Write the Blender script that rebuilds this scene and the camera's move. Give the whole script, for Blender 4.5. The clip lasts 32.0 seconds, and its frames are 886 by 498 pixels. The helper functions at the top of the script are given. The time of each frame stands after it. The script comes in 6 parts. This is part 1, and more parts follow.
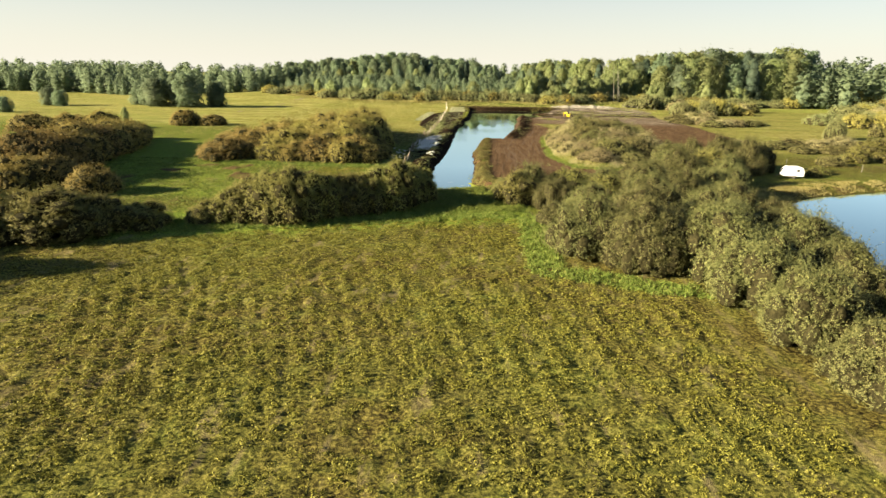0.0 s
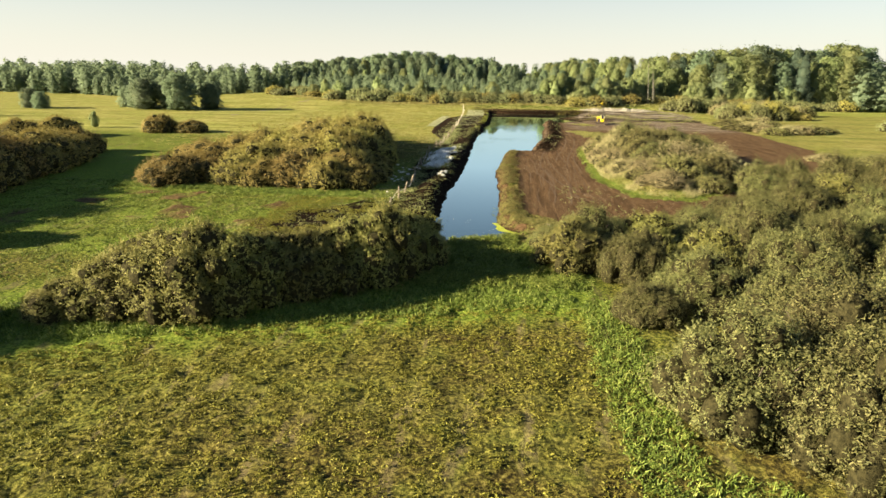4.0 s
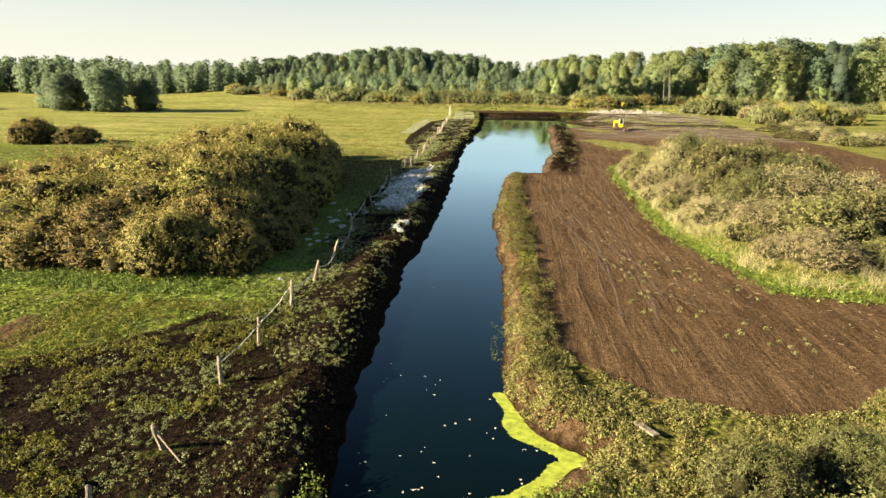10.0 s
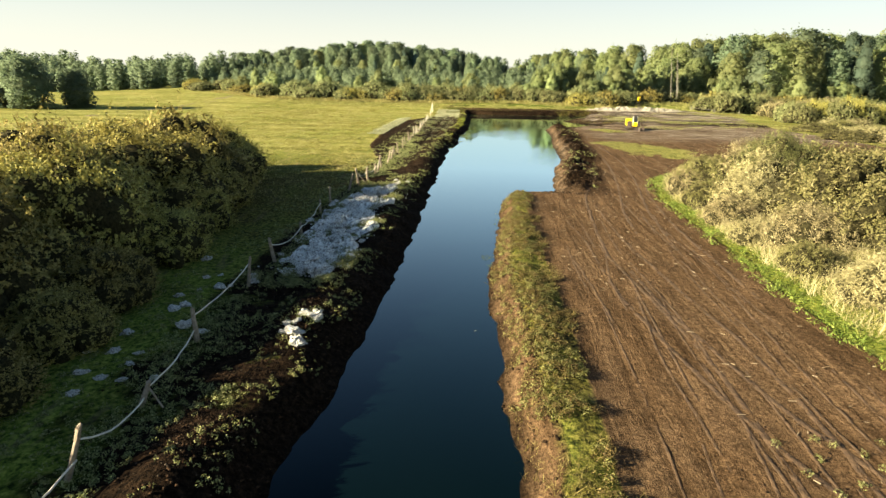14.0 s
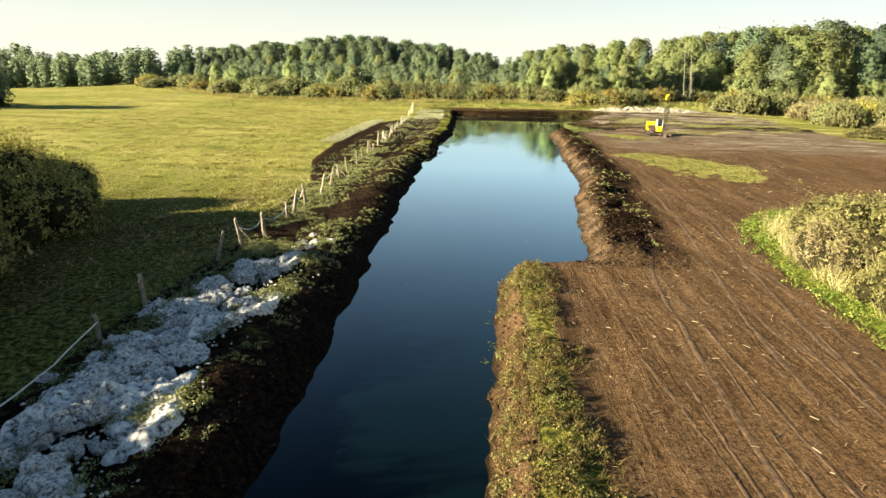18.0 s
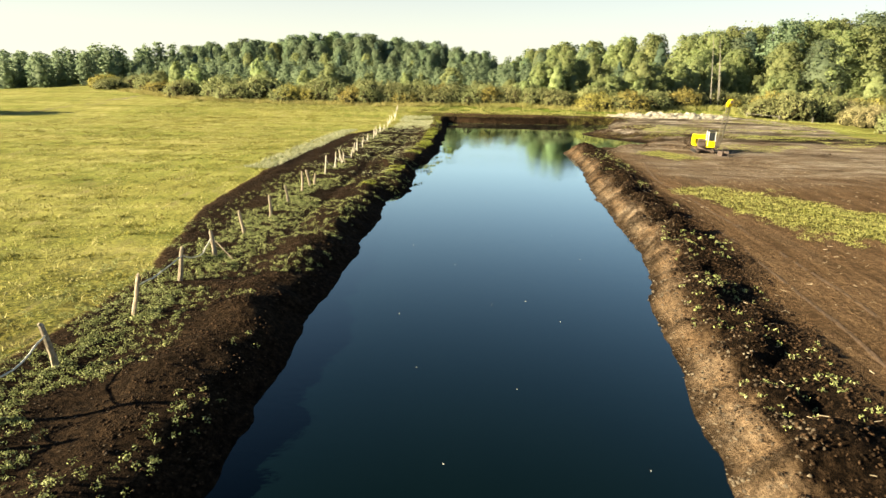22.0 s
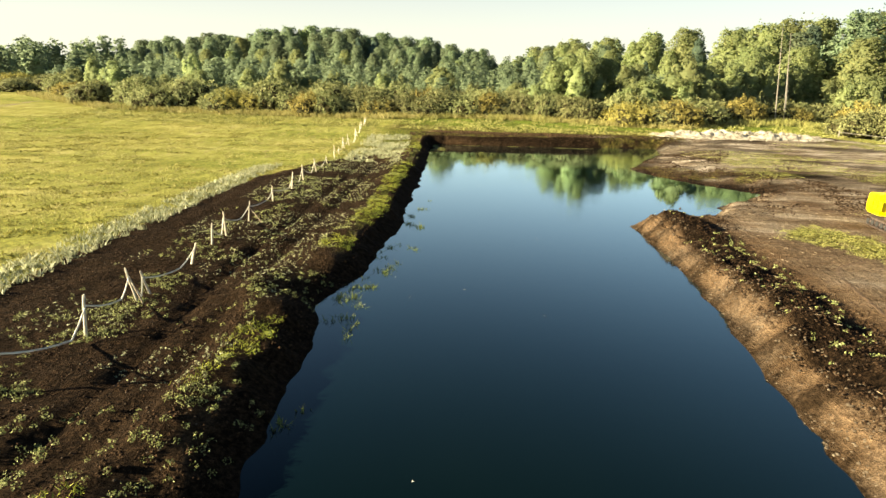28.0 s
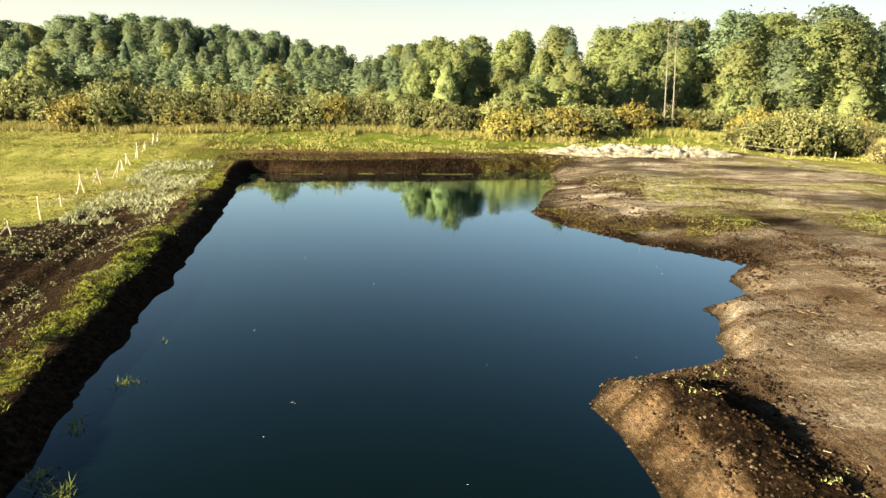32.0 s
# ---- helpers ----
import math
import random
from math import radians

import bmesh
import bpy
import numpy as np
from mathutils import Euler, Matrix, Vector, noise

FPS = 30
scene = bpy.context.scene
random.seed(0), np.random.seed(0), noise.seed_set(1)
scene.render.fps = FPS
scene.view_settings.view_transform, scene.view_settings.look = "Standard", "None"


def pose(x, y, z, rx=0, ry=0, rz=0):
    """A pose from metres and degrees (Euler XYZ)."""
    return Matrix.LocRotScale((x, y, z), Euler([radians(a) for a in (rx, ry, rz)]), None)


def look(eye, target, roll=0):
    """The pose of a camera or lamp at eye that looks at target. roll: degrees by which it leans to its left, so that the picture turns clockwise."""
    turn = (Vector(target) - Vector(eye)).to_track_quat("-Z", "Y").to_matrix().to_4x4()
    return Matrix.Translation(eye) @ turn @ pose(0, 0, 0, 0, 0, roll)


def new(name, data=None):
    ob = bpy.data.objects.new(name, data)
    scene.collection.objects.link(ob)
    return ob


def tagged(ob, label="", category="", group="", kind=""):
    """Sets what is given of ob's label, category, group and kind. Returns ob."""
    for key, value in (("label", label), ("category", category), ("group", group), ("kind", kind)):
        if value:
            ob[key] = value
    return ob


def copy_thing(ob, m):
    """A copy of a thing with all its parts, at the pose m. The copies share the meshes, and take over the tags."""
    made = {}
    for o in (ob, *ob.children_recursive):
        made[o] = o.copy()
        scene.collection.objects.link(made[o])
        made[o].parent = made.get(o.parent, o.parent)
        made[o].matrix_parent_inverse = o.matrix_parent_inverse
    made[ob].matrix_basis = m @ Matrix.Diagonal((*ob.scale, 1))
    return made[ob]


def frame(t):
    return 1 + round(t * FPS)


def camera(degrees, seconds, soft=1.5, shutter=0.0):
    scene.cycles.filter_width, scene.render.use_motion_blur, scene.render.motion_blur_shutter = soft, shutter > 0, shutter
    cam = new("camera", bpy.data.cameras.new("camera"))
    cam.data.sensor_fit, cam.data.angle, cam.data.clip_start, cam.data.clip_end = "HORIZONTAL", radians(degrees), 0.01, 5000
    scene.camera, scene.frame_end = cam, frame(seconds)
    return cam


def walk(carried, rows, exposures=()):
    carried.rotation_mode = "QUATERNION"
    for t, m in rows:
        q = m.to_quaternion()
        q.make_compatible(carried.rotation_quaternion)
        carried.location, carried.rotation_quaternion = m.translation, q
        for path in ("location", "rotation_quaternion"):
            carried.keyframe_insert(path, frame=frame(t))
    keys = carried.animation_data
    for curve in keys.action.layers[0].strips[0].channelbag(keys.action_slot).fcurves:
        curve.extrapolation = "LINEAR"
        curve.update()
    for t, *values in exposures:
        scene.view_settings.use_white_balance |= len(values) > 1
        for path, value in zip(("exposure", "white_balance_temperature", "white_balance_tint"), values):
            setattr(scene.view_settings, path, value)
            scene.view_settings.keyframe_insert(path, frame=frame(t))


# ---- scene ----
cam = camera(74.2, 32.0)
METRES, EYE, TILT, LEAN, TURN = 205.0, 15.0, 0.0, 0.0, 4.3
ROWS = [
    (0.0, 0.0, 0.0, 0.0, 0.25, -16.67, -0.82),
    (0.5, 0.0008, 0.0163, -0.0002, -0.13, -16.63, -1.02),
    (1.0, 0.0011, 0.0323, -0.0006, 3.3, -16.67, -0.7),
    (1.5, 0.0007, 0.048, -0.001, 3.66, -16.67, -0.72),
    (2.0, 0.0002, 0.0637, -0.0014, 3.92, -16.67, -0.71),
    (2.5, -0.0002, 0.0795, -0.0017, 4.08, -16.67, -0.67),
    (3.0, -0.0002, 0.0951, -0.002, 3.43, -16.66, -0.72),
    (3.5, 0.0001, 0.1106, -0.0021, 2.47, -16.64, -0.77),
    (5.5, 0.0027, 0.1723, -0.0023, 1.42, -16.64, -0.79),
    (6.0, 0.0032, 0.188, -0.0024, 1.3, -16.63, -0.82),
    (6.5, 0.0038, 0.2035, -0.0028, 1.23, -16.62, -0.84),
    (7.0, 0.0044, 0.2189, -0.0036, 1.17, -16.59, -0.83),
    (7.5, 0.005, 0.2343, -0.0045, 1.12, -16.59, -0.83),
    (8.0, 0.0056, 0.2497, -0.0055, 1.09, -16.58, -0.84),
    (8.5, 0.0061, 0.2652, -0.0068, 1.05, -16.58, -0.86),
    (9.0, 0.0067, 0.2806, -0.0081, 1.03, -16.57, -0.86),
    (9.5, 0.0073, 0.2961, -0.0095, 1.01, -16.57, -0.87),
    (10.0, 0.0079, 0.3117, -0.0109, 0.99, -16.55, -0.9),
    (10.5, 0.0086, 0.3273, -0.0124, 0.97, -16.55, -0.91),
    (11.0, 0.0093, 0.3429, -0.0141, 0.96, -16.55, -0.88),
    (11.5, 0.01, 0.3585, -0.0158, 0.97, -16.55, -0.9),
    (12.0, 0.0105, 0.3742, -0.0172, 0.95, -16.54, -0.91),
    (12.5, 0.0111, 0.3901, -0.0184, 0.94, -16.54, -0.91),
    (13.0, 0.0118, 0.4059, -0.0197, 0.89, -16.53, -0.91),
    (13.5, 0.0128, 0.4218, -0.0211, 0.23, -16.51, -0.92),
    (14.0, 0.0141, 0.4377, -0.0225, -0.27, -16.49, -0.97),
    (14.5, 0.0155, 0.4536, -0.0236, -0.55, -16.47, -0.99),
    (16.5, 0.021, 0.5152, -0.0258, -1.02, -16.53, -1.14),
    (17.0, 0.0224, 0.5308, -0.0267, -1.09, -16.51, -1.15),
    (17.5, 0.0239, 0.5462, -0.0276, -1.14, -16.52, -1.15),
    (18.0, 0.0254, 0.5617, -0.0282, -1.18, -16.52, -1.14),
    (18.5, 0.0268, 0.5771, -0.0285, -1.21, -16.52, -1.12),
    (19.0, 0.0283, 0.5925, -0.0287, -1.25, -16.51, -1.12),
    (19.5, 0.0298, 0.6078, -0.0288, -1.28, -16.49, -1.18),
    (20.0, 0.0312, 0.623, -0.029, -1.3, -16.47, -1.17),
    (20.5, 0.0328, 0.6382, -0.0292, -1.32, -16.45, -1.16),
    (21.0, 0.0343, 0.6534, -0.0294, -1.34, -16.44, -1.15),
    (21.5, 0.0359, 0.6687, -0.0295, -1.35, -16.41, -1.15),
    (22.0, 0.0374, 0.684, -0.0297, -1.36, -16.42, -1.14),
    (22.5, 0.0388, 0.6994, -0.0298, -1.38, -16.41, -1.16),
    (23.0, 0.0402, 0.7147, -0.0299, -1.39, -16.39, -1.16),
    (23.5, 0.0416, 0.7301, -0.0301, -1.4, -16.38, -1.18),
    (24.0, 0.0429, 0.7455, -0.0301, -1.41, -16.35, -1.18),
    (24.5, 0.0443, 0.761, -0.0299, -1.41, -16.33, -1.22),
    (25.0, 0.0457, 0.7766, -0.0298, -1.43, -16.31, -1.25),
    (25.5, 0.0471, 0.7922, -0.0296, -1.43, -16.28, -1.26),
    (27.5, 0.0508, 0.8544, -0.0272, -1.66, -16.42, -1.5),
    (28.0, 0.0525, 0.87, -0.0273, -1.67, -16.4, -1.51),
    (28.5, 0.0542, 0.8856, -0.0273, -1.7, -16.39, -1.52),
    (29.0, 0.0566, 0.9012, -0.0273, -4.14, -16.31, -1.59),
    (29.5, 0.0596, 0.9167, -0.0271, -5.33, -16.3, -1.71),
    (30.0, 0.0628, 0.9323, -0.027, -5.87, -16.26, -1.75),
    (30.5, 0.0663, 0.9477, -0.0269, -7.05, -16.22, -1.76),
    (31.0, 0.0704, 0.9631, -0.0267, -9.37, -16.15, -1.86),
    (31.5, 0.075, 0.9784, -0.0265, -11.83, -16.07, -1.95),
    (32.0, 0.0802, 0.9934, -0.0262, -14.2, -16.01, -2.03),
]
walk(cam, [(t, pose(0, 0, EYE, TILT, LEAN, TURN) @ pose(METRES * x, METRES * y, METRES * z, 90 + pitch, roll, yaw)) for t, x, y, z, yaw, pitch, roll in ROWS], exposures=((0.0, 2.2, 7320, 5), (8.0, 2.25, 7150, 4), (16.0, 2.38, 7200, 3), (32.0, 2.45, 7650, 2)))

# ---- world, sun, exposure ----
SUN_AZ, SUN_EL = radians(-109.0), radians(18.5)   # azimuth clockwise from +y
world = bpy.data.worlds.new("sky")
scene.world = world
world.use_nodes = True
wn = world.node_tree.nodes
sky = wn.new("ShaderNodeTexSky")
sky.sky_type = "NISHITA"
sky.sun_disc = False
sky.sun_elevation, sky.sun_rotation = SUN_EL, SUN_AZ
sky.air_density, sky.dust_density, sky.ozone_density = 1.0, 0.3, 4.0
wn["Background"].inputs["Strength"].default_value = 0.034
# pale morning haze all round the horizon, thinning upwards
way_up, parts_of = wn.new("ShaderNodeTexCoord"), wn.new("ShaderNodeSeparateXYZ")
world.node_tree.links.new(way_up.outputs["Generated"], parts_of.inputs[0])
thin, haze, hazy = wn.new("ShaderNodeMath"), wn.new("ShaderNodeMath"), wn.new("ShaderNodeMix")
thin.operation, haze.operation, hazy.data_type = "SUBTRACT", "POWER", "RGBA"
thin.use_clamp = True
thin.inputs[0].default_value, haze.inputs[1].default_value = 1.0, 4.4
hazy.inputs[7].default_value = (6.05, 5.95, 5.7, 1.0)
for a, b in ((parts_of.outputs[2], thin.inputs[1]), (thin.outputs[0], haze.inputs[0]), (haze.outputs[0], hazy.inputs[0]), (sky.outputs[0], hazy.inputs[6]), (hazy.outputs[2], wn["Background"].inputs["Color"])):
    world.node_tree.links.new(a, b)
sun_data = bpy.data.lights.new("sun", "SUN")
sun_data.energy, sun_data.angle, sun_data.color = 5.0, radians(0.6), (1.0, 0.87, 0.68)
sun = new("sun", sun_data)
sun_way = Vector((math.sin(SUN_AZ) * math.cos(SUN_EL), math.cos(SUN_AZ) * math.cos(SUN_EL), math.sin(SUN_EL)))
sun.matrix_basis = look(sun_way * 500, (0, 0, 0))

rng = np.random.default_rng(7)


# ---- materials ----
def nodes_of(name):
    m = bpy.data.materials.new(name)
    m.use_nodes = True
    return m, m.node_tree.nodes, m.node_tree.links, m.node_tree.nodes["Principled BSDF"]


def node(nt, kind, **inputs):
    n = nt.nodes.new(kind)
    for k, v in inputs.items():
        n.inputs[k.replace("_", " ")].default_value = v
    return n


def noise_tex(nt, scale, detail=4.0, rough=0.6, stretch=None, turn=0.0, distortion=0.0):
    tc = nt.nodes.new("ShaderNodeTexCoord")
    n = nt.nodes.new("ShaderNodeTexNoise")
    n.inputs["Scale"].default_value, n.inputs["Detail"].default_value, n.inputs["Roughness"].default_value = scale, detail, rough
    n.inputs["Distortion"].default_value = distortion
    src = tc.outputs["Object"]
    if stretch:
        mp = nt.nodes.new("ShaderNodeMapping")
        mp.inputs["Scale"].default_value, mp.inputs["Rotation"].default_value = stretch, (0, 0, radians(turn))
        nt.links.new(src, mp.inputs["Vector"])
        src = mp.outputs[0]
    nt.links.new(src, n.inputs["Vector"])
    return n.outputs["Fac"]


def ramp(nt, fac, stops):
    r = nt.nodes.new("ShaderNodeValToRGB")
    e = r.color_ramp.elements
    while len(e) < len(stops):
        e.new(0.5)
    for el, (p, c) in zip(e, stops):
        el.position, el.color = p, (*c, 1.0)
    nt.links.new(fac, r.inputs["Fac"])
    return r.outputs["Color"]


def math_node(nt, op, a, b=0.0, c=0.0, clamp=False):
    n = nt.nodes.new("ShaderNodeMath")
    n.operation, n.use_clamp = op, clamp
    for i, v in enumerate((a, b, c)):
        if isinstance(v, (int, float)):
            n.inputs[i].default_value = v
        else:
            nt.links.new(v, n.inputs[i])
    return n.outputs[0]


def mixc(nt, fac, a, b, mode="MIX"):
    n = nt.nodes.new("ShaderNodeMix")
    n.data_type, n.blend_type = "RGBA", mode
    for i, v in ((0, fac), (6, a), (7, b)):
        if isinstance(v, (int, float)):
            n.inputs[i].default_value = v
        elif isinstance(v, tuple):
            n.inputs[i].default_value = (*v, 1.0)
        else:
            nt.links.new(v, n.inputs[i])
    return n.outputs[2]


def bump(nt, bsdf, height, strength, distance):
    b = nt.nodes.new("ShaderNodeBump")
    b.inputs["Strength"].default_value, b.inputs["Distance"].default_value = strength, distance
    nt.links.new(height, b.inputs["Height"])
    nt.links.new(b.outputs[0], bsdf.inputs["Normal"])


def rough_mat(name, stops, scale, roughness=0.9, bump_scale=20.0, strength=0.5, distance=0.02, metallic=0.0, coarse=None, specular=0.3):
    """Two scales of colour noise with relief."""
    m, ns, ln, b = nodes_of(name)
    nt = m.node_tree
    col = ramp(nt, noise_tex(nt, scale, 5, 0.65), stops)
    if coarse:
        col = mixc(nt, ramp(nt, noise_tex(nt, scale * 0.13, 3), [(0.35, (0, 0, 0)), (0.65, (1, 1, 1))]), col, coarse)
    ln.new(col, b.inputs["Base Color"])
    b.inputs["Roughness"].default_value, b.inputs["Metallic"].default_value = roughness, metallic
    b.inputs["Specular IOR Level"].default_value = specular
    bump(nt, b, noise_tex(nt, bump_scale, 4), strength, distance)
    return m


def leaf_mat(name, stops, translucent=0.22, hue=0.014, gloss=0.12, relief=0.0):
    """Leaves: a colour for each leaf, a shift for each plant, some light let through."""
    m, ns, ln, b = nodes_of(name)
    nt = m.node_tree
    geo, info = ns.new("ShaderNodeNewGeometry"), ns.new("ShaderNodeObjectInfo")
    col = ramp(nt, geo.outputs["Random Per Island"], stops)
    hs = ns.new("ShaderNodeHueSaturation")
    ln.new(math_node(nt, "MULTIPLY_ADD", info.outputs["Random"], hue * 2, 0.5 - hue), hs.inputs["Hue"])
    clump = noise_tex(nt, 1.6, 5, 0.7)
    each = math_node(nt, "MULTIPLY_ADD", info.outputs["Random"], 0.4, 0.8)
    ln.new(math_node(nt, "MULTIPLY", each, math_node(nt, "MULTIPLY_ADD", clump, 1.1, 0.5)), hs.inputs["Value"])
    if relief:
        bump(nt, b, clump, 1.0, relief)
    ln.new(col, hs.inputs["Color"])
    ln.new(hs.outputs[0], b.inputs["Base Color"])
    b.inputs["Roughness"].default_value, b.inputs["Specular IOR Level"].default_value = 0.6, gloss
    tr, mx = ns.new("ShaderNodeBsdfTranslucent"), ns.new("ShaderNodeMixShader")
    ln.new(hs.outputs[0], tr.inputs["Color"])
    mx.inputs[0].default_value = translucent
    ln.new(b.outputs[0], mx.inputs[1])
    ln.new(tr.outputs[0], mx.inputs[2])
    ln.new(mx.outputs[0], ns["Material Output"].inputs["Surface"])
    return m


def ground_material():
    m, ns, ln, b = nodes_of("ground_surface")
    nt = m.node_tree

    def attr(n):
        a = ns.new("ShaderNodeAttribute")
        a.attribute_name = n
        return a.outputs["Fac"]

    fine, mid, coarse = noise_tex(nt, 4.6, 6, 0.75), noise_tex(nt, 0.45, 5, 0.65), noise_tex(nt, 0.05, 4, 0.6)
    streak = noise_tex(nt, 0.9, 5, 0.65, stretch=(1.0, 0.22, 1.0), turn=25)
    g1 = ramp(nt, fine, [(0.42, (0.012, 0.009, 0.005)), (0.49, (0.062, 0.048, 0.015)), (0.55, (0.135, 0.113, 0.027)), (0.64, (0.24, 0.2, 0.063))])
    lush = ramp(nt, fine, [(0.38, (0.03, 0.05, 0.010)), (0.5, (0.12, 0.175, 0.024)), (0.62, (0.24, 0.28, 0.05))])
    wide_streak = noise_tex(nt, 0.12, 5, 0.6, stretch=(0.35, 1.5, 1.0), turn=-12)
    dry = ramp(nt, math_node(nt, "MULTIPLY_ADD", wide_streak, 0.75, math_node(nt, "MULTIPLY_ADD", mid, 0.4, -0.075)), [(0.36, (0.2, 0.21, 0.05)), (0.5, (0.38, 0.37, 0.1)), (0.64, (0.56, 0.51, 0.19))])
    lf = math_node(nt, "ADD", attr("lush"), math_node(nt, "MULTIPLY_ADD", mid, 1.4, -0.7), clamp=True)
    col = mixc(nt, lf, g1, lush)
    df = math_node(nt, "ADD", attr("dry"), math_node(nt, "MULTIPLY_ADD", streak, 1.6, -0.85), clamp=True)
    col = mixc(nt, math_node(nt, "MULTIPLY", df, attr("dry")), col, dry)
    col = mixc(nt, ramp(nt, coarse, [(0.42, (0, 0, 0)), (0.62, (0.3, 0.3, 0.3))]), col, lush)
    thatch = ramp(nt, streak, [(0.56, (0, 0, 0)), (0.68, (1, 1, 1))])
    col = mixc(nt, math_node(nt, "MULTIPLY", thatch, 0.6), col, (0.17, 0.13, 0.075))
    grit = noise_tex(nt, 15.0, 3, 0.7)
    # bare peat soil, dragged along the pond
    drag = noise_tex(nt, 1.6, 7, 0.7, stretch=(1.0, 0.09, 1.0), turn=4, distortion=0.5)
    drag2 = noise_tex(nt, 0.5, 5, 0.7, stretch=(1.0, 0.25, 1.0), turn=-14, distortion=0.8)
    blot = noise_tex(nt, 0.24, 7, 0.74, stretch=(0.55, 1.5, 1.0), distortion=0.6)
    soil = ramp(nt, drag, [(0.34, (0.05, 0.03, 0.0155)), (0.5, (0.092, 0.056, 0.029)), (0.66, (0.14, 0.087, 0.047))])
    soil = mixc(nt, ramp(nt, drag2, [(0.45, (0, 0, 0)), (0.75, (0.6, 0.6, 0.6))]), soil, (0.15, 0.098, 0.056))
    soil = mixc(nt, attr("sand"), soil, ramp(nt, blot, [(0.38, (0.05, 0.038, 0.027)), (0.47, (0.17, 0.138, 0.1)), (0.56, (0.29, 0.25, 0.195)), (0.66, (0.52, 0.47, 0.39))]))
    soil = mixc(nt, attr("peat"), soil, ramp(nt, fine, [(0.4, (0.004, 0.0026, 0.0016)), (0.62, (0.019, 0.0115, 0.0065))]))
    soil = mixc(nt, 0.75, soil, ramp(nt, fine, [(0.38, (0.4, 0.37, 0.35)), (0.5, (0.9, 0.9, 0.9)), (0.62, (1.35, 1.35, 1.35))]), "MULTIPLY")
    soil = mixc(nt, 0.7, soil, ramp(nt, grit, [(0.36, (0.45, 0.43, 0.42)), (0.5, (0.95, 0.95, 0.95)), (0.64, (1.5, 1.5, 1.5))]), "MULTIPLY")
    sf = math_node(nt, "SUBTRACT", math_node(nt, "ADD", attr("soil"), math_node(nt, "MULTIPLY_ADD", mid, 0.8, -0.4)), 0.5)
    sf = math_node(nt, "MULTIPLY_ADD", sf, 5.0, 0.5, clamp=True)
    col = mixc(nt, sf, col, soil)
    ln.new(col, b.inputs["Base Color"])
    b.inputs["Roughness"].default_value, b.inputs["Specular IOR Level"].default_value = 1.0, 0.03
    hgt = math_node(nt, "ADD", math_node(nt, "MULTIPLY", fine, 0.6), math_node(nt, "ADD", mid, math_node(nt, "MULTIPLY", drag, sf)))
    bump(nt, b, hgt, 0.9, 0.22)
    return m


def water_material():
    m, ns, ln, b = nodes_of("pond_water_surface")
    nt = m.node_tree
    ns.remove(b)
    col = ramp(nt, noise_tex(nt, 0.08, 3), [(0.3, (0.0008, 0.0035, 0.0046)), (0.7, (0.0014, 0.0048, 0.0056))])
    deep, gloss, mx, fr = ns.new("ShaderNodeBsdfDiffuse"), ns.new("ShaderNodeBsdfGlossy"), ns.new("ShaderNodeMixShader"), ns.new("ShaderNodeFresnel")
    ln.new(col, deep.inputs["Color"])
    gloss.inputs["Color"].default_value, gloss.inputs["Roughness"].default_value = (0.66, 0.86, 0.97, 1.0), 0.015
    fr.inputs["IOR"].default_value = 1.333
    rip = noise_tex(nt, 3.4, 3, 0.55, stretch=(0.4, 1.7, 1.0), turn=8)
    patch = ramp(nt, noise_tex(nt, 0.045, 2), [(0.42, (0.12, 0.12, 0.12)), (0.62, (1, 1, 1))])
    bump(nt, gloss, math_node(nt, "MULTIPLY", rip, patch), 0.15, 0.04)
    ln.new(math_node(nt, "MULTIPLY_ADD", fr.outputs[0], 2.7, -0.078, clamp=True), mx.inputs[0])
    ln.new(deep.outputs[0], mx.inputs[1])
    ln.new(gloss.outputs[0], mx.inputs[2])
    ln.new(mx.outputs[0], ns["Material Output"].inputs["Surface"])
    return m


GROUND = ground_material()
WATER = water_material()
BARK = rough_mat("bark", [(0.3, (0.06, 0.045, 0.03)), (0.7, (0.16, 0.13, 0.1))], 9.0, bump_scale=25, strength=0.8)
# inner twigs: the shade inside a bush is put into this dark colour
SHADE_TWIGS = rough_mat("shade_dark_twigs", [(0.35, (0.016, 0.015, 0.007)), (0.65, (0.056, 0.05, 0.022))], 7.0, bump_scale=18, strength=1.0, distance=0.1, specular=0.04)
GREY_BARK = rough_mat("bleached_dead_wood", [(0.3, (0.13, 0.12, 0.1)), (0.7, (0.24, 0.22, 0.185))], 6.0, bump_scale=25, strength=0.6)
POST_WOOD = rough_mat("weathered_post_wood", [(0.3, (0.13, 0.1, 0.07)), (0.7, (0.35, 0.29, 0.215))], 6.0, bump_scale=40, strength=0.6, distance=0.01)
STAKE_WOOD = rough_mat("pale_stake_wood", [(0.3, (0.36, 0.31, 0.23)), (0.7, (0.62, 0.56, 0.45))], 6.0, bump_scale=40, strength=0.5, distance=0.01)
ROPE = rough_mat("pale_rope", [(0.3, (0.5, 0.46, 0.38)), (0.7, (0.72, 0.68, 0.58))], 8.0)
CHALK = rough_mat("pale_marl", [(0.36, (0.05, 0.043, 0.034)), (0.45, (0.46, 0.45, 0.41)), (0.58, (0.8, 0.79, 0.74))], 4.5, bump_scale=11, strength=1.0, distance=0.12)
SAND = rough_mat("pale_sand", [(0.38, (0.1, 0.085, 0.06)), (0.5, (0.25, 0.225, 0.175)), (0.62, (0.38, 0.35, 0.285))], 1.6, bump_scale=6, strength=0.8, distance=0.06)
